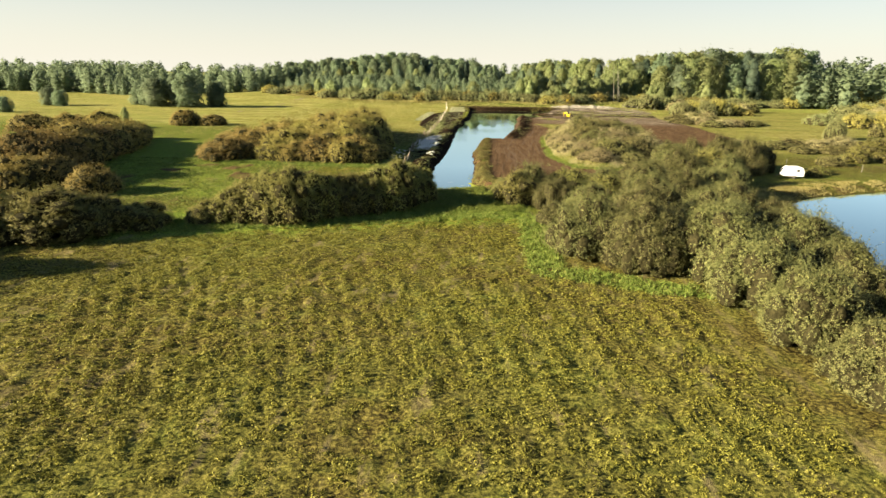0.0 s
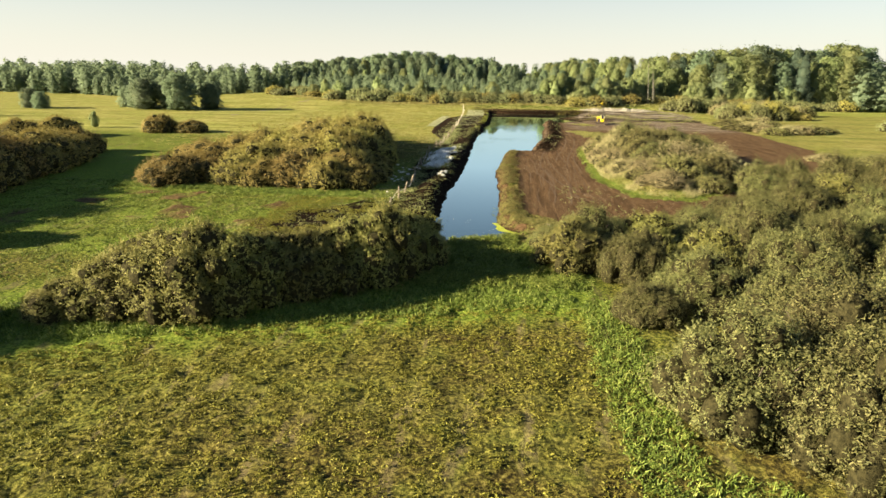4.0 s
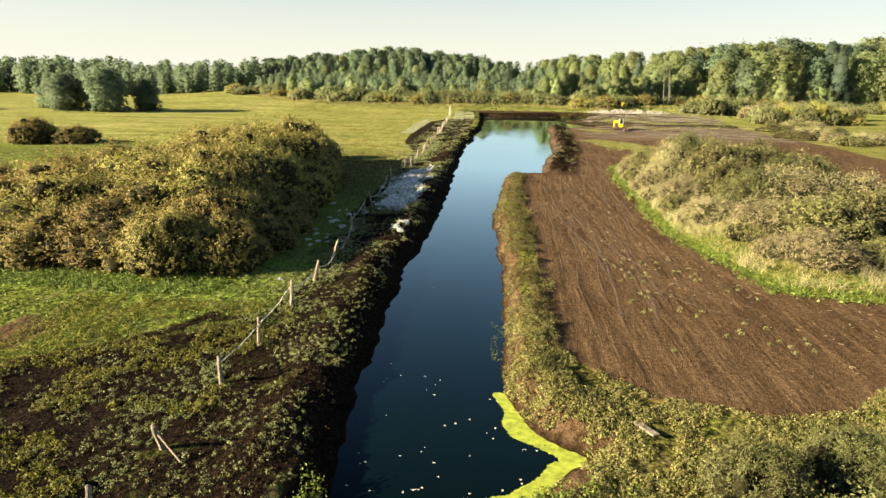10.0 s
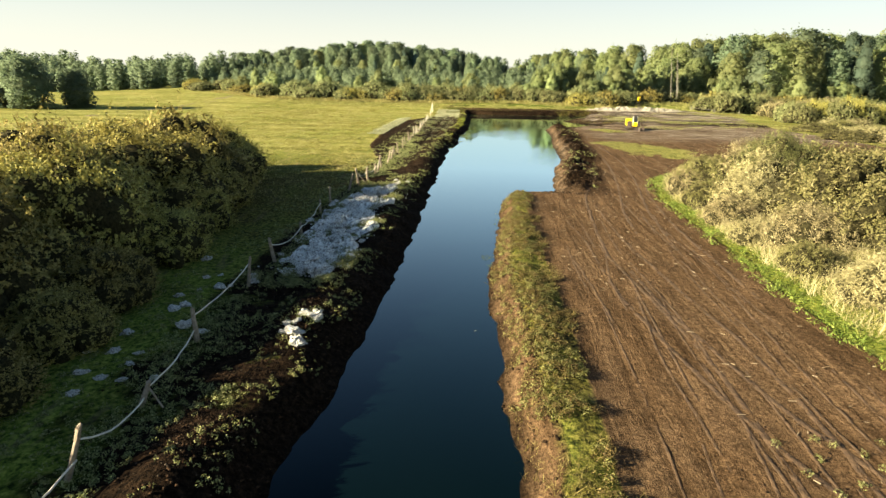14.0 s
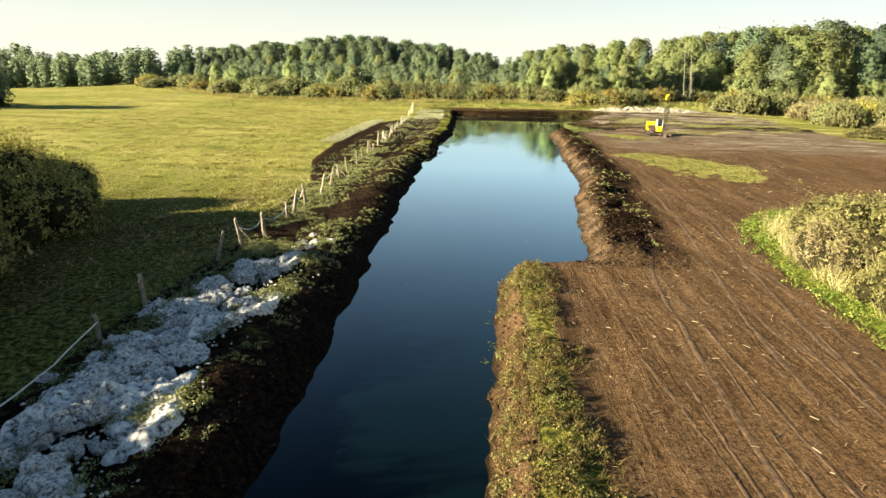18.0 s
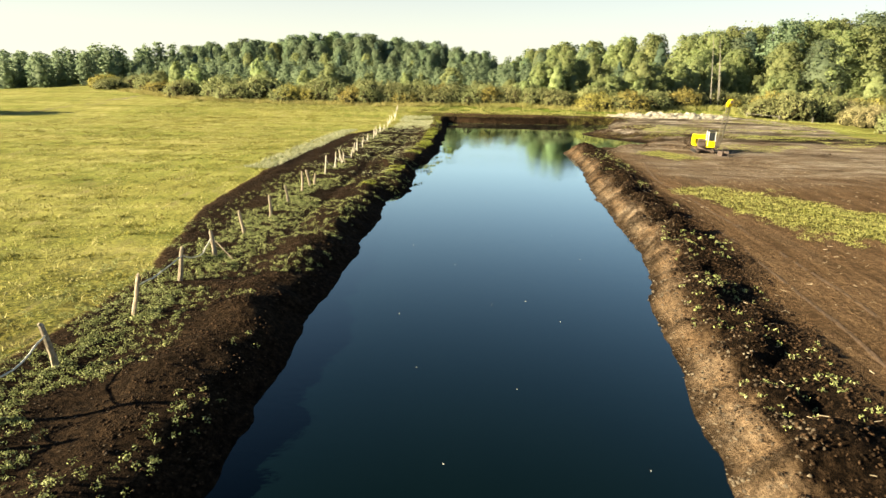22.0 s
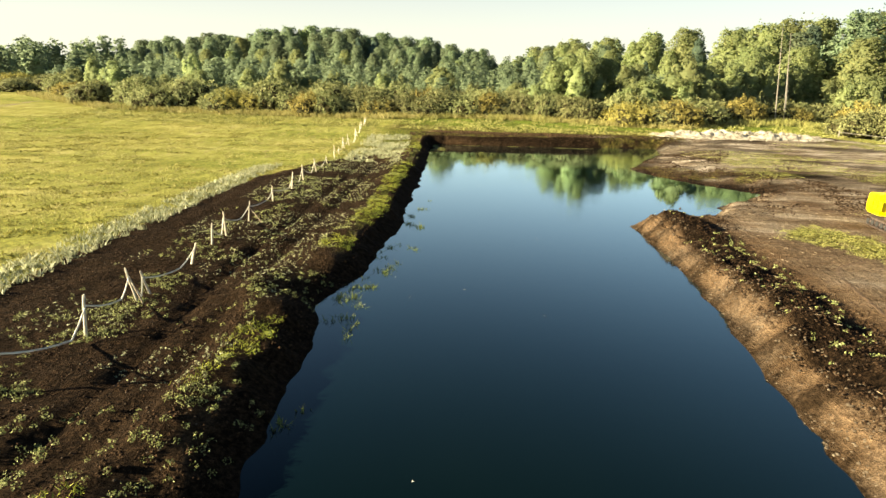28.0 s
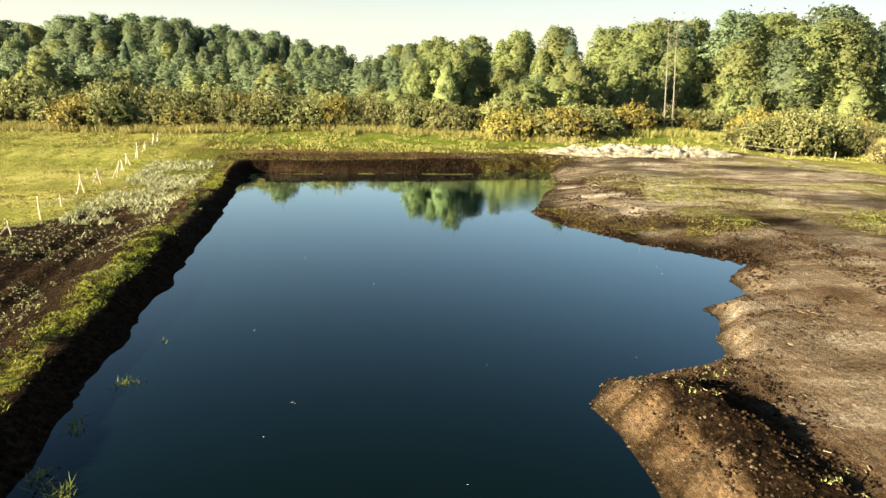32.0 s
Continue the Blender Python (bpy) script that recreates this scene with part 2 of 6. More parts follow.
CLOD = rough_mat("peat_clod", [(0.4, (0.011, 0.007, 0.0042)), (0.6, (0.045, 0.027, 0.0155))], 3.0, bump_scale=12, strength=1.0, distance=0.05, specular=0.04)
CLAY = rough_mat("bank_clay", [(0.35, (0.028, 0.02, 0.014)), (0.5, (0.065, 0.049, 0.034)), (0.66, (0.125, 0.1, 0.072))], 1.4, bump_scale=9, strength=1.0, distance=0.05, specular=0.04)
STICK = rough_mat("dry_stick_wood", [(0.3, (0.2, 0.15, 0.09)), (0.7, (0.38, 0.31, 0.22))], 7.0)
YELLOW = rough_mat("yellow_machine_paint", [(0.25, (0.6, 0.46, 0.008)), (0.7, (0.78, 0.62, 0.012))], 1.5, roughness=0.45, bump_scale=30, strength=0.05, specular=0.5)
STEEL = rough_mat("rusty_steel", [(0.3, (0.05, 0.035, 0.028)), (0.7, (0.17, 0.13, 0.11))], 5.0, roughness=0.6, metallic=0.5)
LATTICE = rough_mat("grey_lattice_steel", [(0.3, (0.12, 0.11, 0.09)), (0.7, (0.24, 0.22, 0.18))], 5.0, roughness=0.6, metallic=0.3)
CARAVAN_WHITE = rough_mat("white_caravan_paint", [(0.3, (0.68, 0.68, 0.66)), (0.7, (0.82, 0.82, 0.8))], 1.0, roughness=0.35, bump_scale=20, strength=0.05, specular=0.5)
DARK_GLASS = rough_mat("dark_glass", [(0.3, (0.015, 0.018, 0.02)), (0.7, (0.03, 0.034, 0.038))], 1.0, roughness=0.08, strength=0.0, specular=0.6)
RUBBER = rough_mat("black_rubber", [(0.3, (0.012, 0.012, 0.012)), (0.7, (0.04, 0.038, 0.035))], 8.0, roughness=0.8)
DUCKWEED = rough_mat("duckweed", [(0.3, (0.16, 0.2, 0.02)), (0.6, (0.36, 0.4, 0.05)), (0.8, (0.5, 0.5, 0.1))], 3.0, bump_scale=30)

ALGAE = rough_mat("olive_algae", [(0.3, (0.05, 0.055, 0.008)), (0.7, (0.15, 0.15, 0.025))], 2.0, bump_scale=30)
# alder and pine colours carry a pale bluish lift standing for distant haze
LEAF_ALDER_HAZED = leaf_mat("hazed_alder_leaves", [(0.0, (0.16, 0.215, 0.13)), (0.5, (0.185, 0.24, 0.142)), (1.0, (0.215, 0.265, 0.152))], translucent=0.55, relief=0.3)
LEAF_BIRCH = leaf_mat("birch_leaves", [(0.0, (0.215, 0.26, 0.118)), (0.6, (0.262, 0.302, 0.132)), (1.0, (0.315, 0.34, 0.148))], translucent=0.55, relief=0.3)
LEAF_PINE_HAZED = leaf_mat("hazed_pine_needles", [(0.0, (0.085, 0.125, 0.09)), (0.6, (0.105, 0.15, 0.102)), (1.0, (0.13, 0.175, 0.112))], translucent=0.5, relief=0.3)
LEAF_WILLOW = leaf_mat("grey_willow_leaves", [(0.0, (0.07, 0.076, 0.028)), (0.6, (0.13, 0.132, 0.048)), (1.0, (0.215, 0.202, 0.08))], translucent=0.25)
LEAF_SALLOW = leaf_mat("sallow_leaves", [(0.0, (0.125, 0.14, 0.058)), (0.6, (0.195, 0.205, 0.085)), (1.0, (0.265, 0.265, 0.12))], relief=0.25)
LEAF_HAZEL = leaf_mat("yellow_green_leaves", [(0.0, (0.135, 0.138, 0.04)), (0.55, (0.2, 0.192, 0.058)), (1.0, (0.28, 0.255, 0.085))])
LEAF_OLIVE = leaf_mat("olive_bush_leaves", [(0.0, (0.17, 0.155, 0.043)), (0.55, (0.27, 0.24, 0.067)), (1.0, (0.365, 0.315, 0.1))])
LEAF_RUSSET = leaf_mat("russet_leaves", [(0.0, (0.16, 0.132, 0.042)), (0.55, (0.25, 0.196, 0.061)), (1.0, (0.34, 0.256, 0.086))])
LEAF_DRY = leaf_mat("dry_brush_twigs", [(0.0, (0.15, 0.13, 0.06)), (0.6, (0.27, 0.235, 0.115)), (1.0, (0.42, 0.37, 0.2))], translucent=0.15)
LEAF_BRUSH = leaf_mat("half_dry_leaves", [(0.0, (0.12, 0.12, 0.042)), (0.6, (0.2, 0.19, 0.07)), (1.0, (0.3, 0.27, 0.12))], translucent=0.3)
BANK_WEED = leaf_mat("brown_bank_weeds", [(0.0, (0.04, 0.03, 0.01)), (0.5, (0.12, 0.094, 0.03)), (1.0, (0.24, 0.19, 0.075))])
BANK_HERB = leaf_mat("olive_bank_herbs", [(0.0, (0.04, 0.038, 0.012)), (0.5, (0.115, 0.108, 0.035)), (1.0, (0.22, 0.2, 0.08))])
GRASS_OLIVE = leaf_mat("olive_grass_blades", [(0.0, (0.045, 0.04, 0.008)), (0.5, (0.138, 0.124, 0.022)), (1.0, (0.215, 0.188, 0.042))])
GRASS_LUSH = leaf_mat("lush_grass_blades", [(0.0, (0.06, 0.088, 0.018)), (0.6, (0.135, 0.175, 0.032)), (1.0, (0.25, 0.265, 0.07))])
GRASS_DRY = leaf_mat("straw_grass_blades", [(0.0, (0.15, 0.138, 0.042)), (0.6, (0.29, 0.265, 0.092)), (1.0, (0.43, 0.38, 0.17))])
PALE_STRAW = leaf_mat("pale_straw_stalks", [(0.0, (0.2, 0.17, 0.085)), (0.6, (0.34, 0.295, 0.16)), (1.0, (0.5, 0.44, 0.27))])
GRASS_PALE = leaf_mat("pale_green_grass_blades", [(0.0, (0.11, 0.122, 0.034)), (0.6, (0.235, 0.24, 0.07)), (1.0, (0.38, 0.36, 0.135))])
PALE = leaf_mat("pale_tussock_blades", [(0.0, (0.16, 0.17, 0.09)), (0.6, (0.32, 0.34, 0.2)), (1.0, (0.5, 0.5, 0.34))])
MOSS = leaf_mat("bright_moss", [(0.0, (0.1, 0.115, 0.02)), (0.6, (0.21, 0.22, 0.032)), (1.0, (0.34, 0.33, 0.06))])
WEED_DRY = leaf_mat("yellowed_weed_leaves", [(0.0, (0.065, 0.055, 0.02)), (0.6, (0.15, 0.128, 0.044)), (1.0, (0.29, 0.24, 0.1))])
WEED = leaf_mat("weed_leaves", [(0.0, (0.1, 0.118, 0.04)), (0.6, (0.215, 0.235, 0.085)), (1.0, (0.36, 0.37, 0.18))])

# ---- plan of the land ----
WATER_Z = -0.7
POND = [(-8.0, 77.5), (-8.8, 84), (-9.0, 92), (-9.3, 102), (-8.5, 119), (-8.5, 128), (-9.0, 148), (-9.2, 175), (-9.2, 188), (-8.0, 190.2),
        (-8.6, 201), (-9.5, 203), (-8.0, 207.5), (-7.2, 219), (-7.3, 243), (-8.4, 267), (-8.2, 269.6), (8, 271.2), (27, 274), (25.5, 266), (16.8, 250.5),
        (17.2, 247.5), (20.8, 240.6), (26, 235.2), (23, 232.4), (22.3, 230), (18.6, 228.5), (18.8, 227.3), (16, 222.8), (10.9, 222.2), (9.4, 220.6),
        (9.6, 209), (8.6, 200), (7.6, 190), (7.2, 174), (5.5, 166), (4.6, 160), (2.8, 146), (-1.3, 144.3), (-2.1, 141.5), (-3.3, 122), (-2.5, 104),
        (-2.5, 87), (-1.4, 84.4), (0.7, 82.6), (-1.9, 79.9), (-6.1, 77.6)]
POND_2 = [(33.5, 73), (45, 83.5), (58, 89.6), (78, 92), (80, 60), (60, 42), (42, 38), (32, 44), (33.4, 50), (31.8, 60)]
SOIL_EAST = [(0.0, 90), (0.2, 118), (-0.2, 139), (0.5, 146), (5, 148), (8, 160), (9, 173), (10, 190), (11, 205), (11, 220), (17, 221), (26, 231), (24, 240),
             (18, 250), (24, 262), (29, 274), (56, 284), (70, 272), (66, 250), (62, 225), (64, 190), (63, 160), (58, 138), (49, 119), (37, 107), (24, 96), (17.6, 91), (12, 86), (8, 84.8), (3.8, 86)]
MOUND_EAST = [(11.5, 113), (12, 125), (12.4, 144), (14.5, 154), (20, 160), (28, 158), (34, 147), (36, 130), (33, 116), (28, 106), (21, 98.5), (14.6, 99.8)]
SOIL_WEST = [(-9.5, 76), (-9.5, 255), (-14, 250), (-19, 243), (-22.3, 232), (-23, 212), (-22.8, 200), (-21.5, 180), (-17.6, 165), (-16.8, 148), (-17, 120), (-17, 99.5), (-17.8, 95), (-19.5, 91.2), (-22, 88.4), (-25, 86), (-25, 74)]
STRIPS = [[(14.5, 190), (17, 192.5), (22, 191), (27.5, 178), (24, 171), (19.5, 175)], [(18.5, 217), (21.3, 219.8), (25, 218.5), (26, 213.5), (20.5, 211.5)]]


def lattice_noise(x, y, size, seed=0):
    """Smooth value noise between 0 and 1, for arrays."""
    x, y = np.asarray(x, float) / size, np.asarray(y, float) / size
    xi, yi = np.floor(x), np.floor(y)
    u, v = x - xi, y - yi
    u, v = u * u * (3 - 2 * u), v * v * (3 - 2 * v)

    def rnd(a, b):
        s = np.sin(a * 127.1 + b * 311.7 + seed * 74.7) * 43758.5453
        return s - np.floor(s)

    return (rnd(xi, yi) * (1 - u) + rnd(xi + 1, yi) * u) * (1 - v) + (rnd(xi, yi + 1) * (1 - u) + rnd(xi + 1, yi + 1) * u) * v


def fbm(x, y, size, seed=0, octaves=4):
    return sum(lattice_noise(x, y, size / 2 ** k, seed + k) * 0.5 ** k for k in range(octaves)) / (2 - 0.5 ** (octaves - 1))


def signed(x, y, poly):
    """Distance to a polygon's edge, negative inside."""
    x, y = np.asarray(x, float), np.asarray(y, float)
    d, inside = np.full(x.shape, 1e9), np.zeros(x.shape, bool)
    for (ax, ay), (bx, by) in zip(poly, poly[1:] + poly[:1]):
        ex, ey = bx - ax, by - ay
        k = np.clip(((x - ax) * ex + (y - ay) * ey) / (ex * ex + ey * ey), 0, 1)
        d = np.minimum(d, (x - ax - k * ex) ** 2 + (y - ay - k * ey) ** 2)
        if ay != by:
            inside ^= ((ay > y) != (by > y)) & (x < (bx - ax) * (y - ay) / (by - ay) + ax)
    return np.sqrt(d) * np.where(inside, -1, 1)


def step(a, b, v):
    k = np.clip((v - a) / (b - a), 0, 1)
    return k * k * (3 - 2 * k)


def land(x, y):
    """Height and surface masks of the ground."""
    x, y = np.asarray(x, float), np.asarray(y, float)
    n1, n2, n3 = fbm(x, y, 14, 1), fbm(x, y, 2.4, 2), fbm(x, y, 0.9, 3, 2)
    d = signed(x, y, POND) + (fbm(x, y, 3.0, 5) - 0.5) * 0.8 + (n3 - 0.5) * 0.4
    d2 = signed(x, y, POND_2) + (n2 - 0.5) * 1.0
    east = step(-3.5, -1.5, x - 0.02 * (y - 100))
    strip = east * step(146, 143, y) * step(82, 86, y)
    spoil = east * step(144, 149, y) * step(227, 221, y) * step(16, 13, x)
    flat = step(14, 19, x) * step(232, 238, y)
    north = step(268, 272, y) * step(34, 28, x)
    west = 1 - step(-7, -5, x)
    wide = 1.25 * west + (1 - west) * (1.1 + 0.15 * spoil)
    wide = wide * (1 - flat) + 8.0 * flat
    wide = wide * (1 - north) + 1.7 * north
    shelf = (n1 - 0.5) * 0.35
    shelf = shelf + west * np.exp(-((d - 2.4) / 1.1) ** 2) * (0.35 + 0.5 * (n2 - 0.4)) * step(75, 82, y) * step(262, 250, y)
    shelf = shelf + spoil * np.exp(-((d - 2.5) / 1.3) ** 2) * (0.42 + 0.9 * (n2 - 0.5) + 0.5 * (n3 - 0.5))
    shelf = shelf + strip * np.exp(-((d - 1.6) / 1.2) ** 2) * 0.3
    rise = np.interp(y, [262, 277, 296, 315, 340, 400, 450, 800], [0, 0.8, 1.6, 2.6, 3.5, 6.5, 8, 8])
    shelf = shelf + rise * step(-220, -110, x) * (1 - 0.75 * step(58, 78, x))
    dm = signed(x, y, MOUND_EAST)
    shelf = shelf + 0.9 * step(0, -7, dm)
    soil_e = np.maximum(step(0.6, -0.6, signed(x, y, SOIL_EAST)) * step(-0.6, 0.6, dm), spoil * step(6, 3, d))
    soil_w = step(0.7, -0.7, signed(x, y, SOIL_WEST))
    face = step(1.5, 0.9, d / np.maximum(wide, 1.0))
    soil = np.maximum.reduce([soil_e, soil_w * (0.66 + 0.3 * step(140, 172, y) - 0.9 * (n1 - 0.45) * step(125, 105, y) * step(-13.5, -16, x)), face * (1 - 0.35 * strip)])
    soil = np.maximum(soil, step(3, 0.5, np.abs(y - 276)) * step(60, 40, x) * step(-12, -6, x) * step(282, 276, y))
    soil = np.maximum(soil, step(5.0, 2.0, d2) * 0.45)
    soil = np.maximum(soil, step(9, 7, d) * step(8, 9, x) * step(210, 214, y) * step(272, 266, y))
    soil = soil - 0.5 * flat * step(0.52, 0.62, fbm(x, y, 5.0, 61)) * step(236, 242, y)
    soil = np.maximum(soil, 0.56 * step(0.5, 0.66, fbm(x, y, 4.5, 64)) * step(-16, -22, x) * step(72, 78, y) * step(97, 93, y) * step(-62, -50, x))
    for s in STRIPS:
        soil = soil * (1 - 0.62 * step(0.8, -0.8, signed(x, y, s) + (n2 - 0.5) * 5))
    rough = soil * ((n2 - 0.5) * (0.16 + 0.12 * west) + (n3 - 0.5) * (0.12 + 0.14 * west)) + (1 - soil) * ((n2 - 0.5) * 0.18 + (n3 - 0.5) * (0.12 + 0.16 * step(66, 60, y)))
    ruts = step(168, 180, y) * step(252, 240, y) * (np.exp(-((x + 13.6 + 0.02 * (y - 200) - (n1 - 0.5) * 2) / 0.32) ** 2) + np.exp(-((x + 12.0 + 0.02 * (y - 200) - (n1 - 0.5) * 2) / 0.32) ** 2))
    rough = rough + flat * step(9, 6, d) * (d > 0.3) * ((n2 - 0.5) * 0.8 + (n3 - 0.5) * 0.3) * step(260, 250, y)
    rough = rough - 0.22 * ruts * soil_w + spoil * step(6, 4.5, d) * ((n3 - 0.5) * 0.42 + (n2 - 0.5) * 0.4)
    field = step(46, 38, y) * step(12, 16, y + 12) * step(19, 15, x + 0.05 * y)
    lean = 0.17 - 0.012 * np.clip(x, -30, 12)
    rough = rough + field * 0.13 * (n2 - 0.2) * np.cos((x + lean * (y - 20)) * 2 * math.pi / 1.1 + (n1 - 0.5) * 9)
    z = shelf + rough
    bank = WATER_Z + (z - WATER_Z) * step(-0.05, 1.0, d / wide)
    bank = np.where(d < 0, WATER_Z - np.minimum(1.6, -d * 0.7), bank + 0.02)
    bank2 = WATER_Z + (z - WATER_Z) * step(-0.05, 1.0, d2 / 2.5)
    z = np.where(d2 < 6, np.where(d2 < 0, WATER_Z - np.minimum(1.5, -d2 * 0.5), bank2 + 0.02), bank)
    far = np.hypot(x, y - 150)
    z = z + step(500, 2500, far) * 6 * fbm(x, y, 900, 9)
    sand = np.clip(flat * step(238, 252, y) + step(250, 262, y) * step(28, 34, x), 0, 1) * (0.35 + 1.0 * n2)
    sand = np.maximum(sand, step(13, 20, x) * step(190, 206, y) * (0.2 + 0.65 * n1))
    sand = np.maximum(sand, 0.26 * n2 * face * (1 - west) * spoil)
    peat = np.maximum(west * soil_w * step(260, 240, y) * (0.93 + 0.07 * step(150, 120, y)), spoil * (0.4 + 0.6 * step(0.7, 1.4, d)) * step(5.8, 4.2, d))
    # full dark peat on these faces, with the west face's shade in the colour
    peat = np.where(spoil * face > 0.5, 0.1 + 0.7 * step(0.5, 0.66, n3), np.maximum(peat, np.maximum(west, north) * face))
    lushness = (0.25 + 0.75 * n1 - 0.5 * step(-6, -4, x)) * step(135, 110, y) * step(66, 70, y) + 0.5 * step(-38, -60, x) * step(210, 150, y)
    verge = step(9, 3, np.abs(y - (66 + 0.33 * np.clip(x, -60, 0)))) * step(8, 2, x)
    lushness = np.maximum(lushness, 1.0 * verge)
    lushness = np.maximum(lushness, (0.1 + 0.7 * n2) * step(2.6, 0.8, np.abs(dm + 0.6)) * step(26, 20, x))
    lushness = np.maximum(lushness, 0.6 * step(280, 287, y) * step(330, 310, y) * step(-30, -10, x))
    track = np.exp(-((x + 95 - 8 * (n1 - 0.5)) / 3.2) ** 2) * step(196, 212, y) * step(312, 304, y) * (0.6 + 0.6 * n2)
    soil = np.maximum(soil, 0.62 * track)
    sand = np.maximum(sand, track)
    dryness = 0.7 * step(145, 175, y) * step(-13, -18, x) + 0.6 * step(46, 62, x) * step(112, 135, y) + 0.25 * step(64, 50, y)
    # waterline darkened in the colour for wet soil and the undercut's shadow
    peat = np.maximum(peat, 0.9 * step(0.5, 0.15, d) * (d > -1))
    peat = np.maximum(peat, flat * (0.85 * step(3.2, 0.6, d + 2.5 * (n2 - 0.5)) * step(262, 254, y) + (0.3 + 0.5 * step(0.42, 0.6, fbm(x, y, 7.0, 66))) * step(250, 243, y) + 0.6 * step(0.52, 0.6, fbm(x * 0.6, y * 1.4, 6.0, 66))))
    return dict(z=z, soil=soil, sand=sand, peat=np.clip(peat, 0, 1), lush=lushness, dry=np.clip(dryness, 0, 1), d=d, d2=d2, dm=dm)


def ground_z(x, y):
    return float(land(np.array([x]), np.array([y]))["z"][0])


# ---- mesh helpers ----
def np_mesh(name, verts, faces, material, smooth=False, normals=None):
    verts, faces = np.asarray(verts, np.float32), np.asarray(faces, np.int32)
    me = bpy.data.meshes.new(name)
    me.vertices.add(len(verts))
    me.vertices.foreach_set("co", verts.ravel())
    me.loops.add(faces.size)
    me.loops.foreach_set("vertex_index", faces.ravel())
    me.polygons.add(len(faces))
    me.polygons.foreach_set("loop_start", np.arange(len(faces), dtype=np.int32) * faces.shape[1])
    if smooth:
        me.polygons.foreach_set("use_smooth", np.ones(len(faces), bool))
    me.update(calc_edges=True)
    if normals is not None:
        me.polygons.foreach_set("use_smooth", np.ones(len(faces), bool))
        me.normals_split_custom_set_from_vertices(normals.astype(np.float32))
    me.materials.append(material)
    return me


def part(name, bm, material, parent, label=""):
    me = bpy.data.meshes.new(name)
    bm.to_mesh(me)
    bm.free()
    me.materials.append(material)
    ob = new(name, me)
    ob.parent = parent
    return tagged(ob, label)


def thing(name, x, y, z, label, category, group="", kind=""):
    ob = new(name)
    ob.empty_display_size = 0.3
    ob.matrix_basis = pose(x, y, z)
    return tagged(ob, label, category, group, kind)


def box(bm, x0, x1, y0, y1, z0, z1, bevel=0.0, m=None):
    r = bmesh.ops.create_cube(bm, size=1.0)
    for v in r["verts"]:
        v.co = Vector(((x0 + x1) / 2 + v.co.x * (x1 - x0), (y0 + y1) / 2 + v.co.y * (y1 - y0), (z0 + z1) / 2 + v.co.z * (z1 - z0)))
    if m:
        bmesh.ops.transform(bm, matrix=m, verts=r["verts"])
    if bevel:
        bmesh.ops.bevel(bm, geom=list({e for v in r["verts"] for e in v.link_edges}), offset=bevel, segments=2, affect="EDGES")


def rod(bm, a, b, r0, r1=None, sides=8):
    """A tapered round bar from a to b."""
    a, b = Vector(a), Vector(b)
    r1 = r0 if r1 is None else r1
    turn = (b - a).to_track_quat("Z", "Y").to_matrix().to_4x4()
    bmesh.ops.create_cone(bm, cap_ends=True, segments=sides, radius1=r0, radius2=r1, depth=(b - a).length, matrix=Matrix.Translation((a + b) / 2) @ turn)


def cards(points, normals, size, gen, aspect=0.6, spread=0.75, soft=0.4):
    """Pointed leaves at points, facing roughly along normals; gives vertices, faces and soft normals."""
    n = len(points)
    out = normals / (np.linalg.norm(normals, axis=1)[:, None] + 1e-9)
    nor = out + gen.normal(0, spread, (n, 3))
    nor /= np.linalg.norm(nor, axis=1)[:, None] + 1e-9
    nor *= np.where((nor * out).sum(1) < 0, -1, 1)[:, None]
    t = np.cross(nor, gen.normal(0, 1, (n, 3)))
    t /= np.linalg.norm(t, axis=1)[:, None] + 1e-9
    b = np.cross(nor, t)
    s = (size * gen.uniform(0.6, 1.35, n))[:, None]
    root = points - t * s * 0.5
    v = np.stack([root - b * s * aspect * 0.55, root + b * s * aspect * 0.55, points + t * s * 0.6], 1)
    v = v[:, ::-1] if (np.cross(v[0, 1] - v[0, 0], v[0, 2] - v[0, 0]) @ nor[0]) < 0 else v
    sn = out * soft + nor * (1 - soft)
    sn /= np.linalg.norm(sn, axis=1)[:, None] + 1e-9
    return v.reshape(-1, 3), np.arange(n * 3, dtype=np.int32).reshape(n, 3), np.repeat(sn, 3, 0)


def core_balls(lobes, shrink, n=4):
    """Rough six-sided balls inside the lobes, so that the foliage is not see-through."""
    t = np.linspace(-1, 1, n)
    pts, quads = [], []
    for ax in range(3):
        for sg in (-1, 1):
            u, v = np.meshgrid(t, t)
            p = np.stack([np.full(u.shape, float(sg)), u, v], -1).reshape(-1, 3)[:, [(0, 1, 2), (2, 0, 1), (1, 2, 0)][ax]]
            i = np.arange(n * n).reshape(n, n) + n * n * len(pts)
            q = np.stack([i[:-1, :-1], i[:-1, 1:], i[1:, 1:], i[1:, :-1]], -1).reshape(-1, 4)
            pts.append(p / np.linalg.norm(p, axis=1)[:, None])
            quads.append(q if sg > 0 else q[:, ::-1])
    p, q = np.concatenate(pts), np.concatenate(quads)
    lobes = np.asarray(lobes, float)
    v = (lobes[:, None, :3] + p[None] * lobes[:, None, 3:] * shrink).reshape(-1, 3)
    f = (q[None] + (np.arange(len(lobes)) * len(p))[:, None, None]).reshape(-1, 4)
    return v, np.concatenate([f[:, [0, 1, 2]], f[:, [0, 2, 3]]]), np.tile(p, (len(lobes), 1))


def joined(a, b):
    return np.concatenate([a[0], b[0]]), np.concatenate([a[1], b[1] + len(a[0])]), np.concatenate([a[2], b[2]])


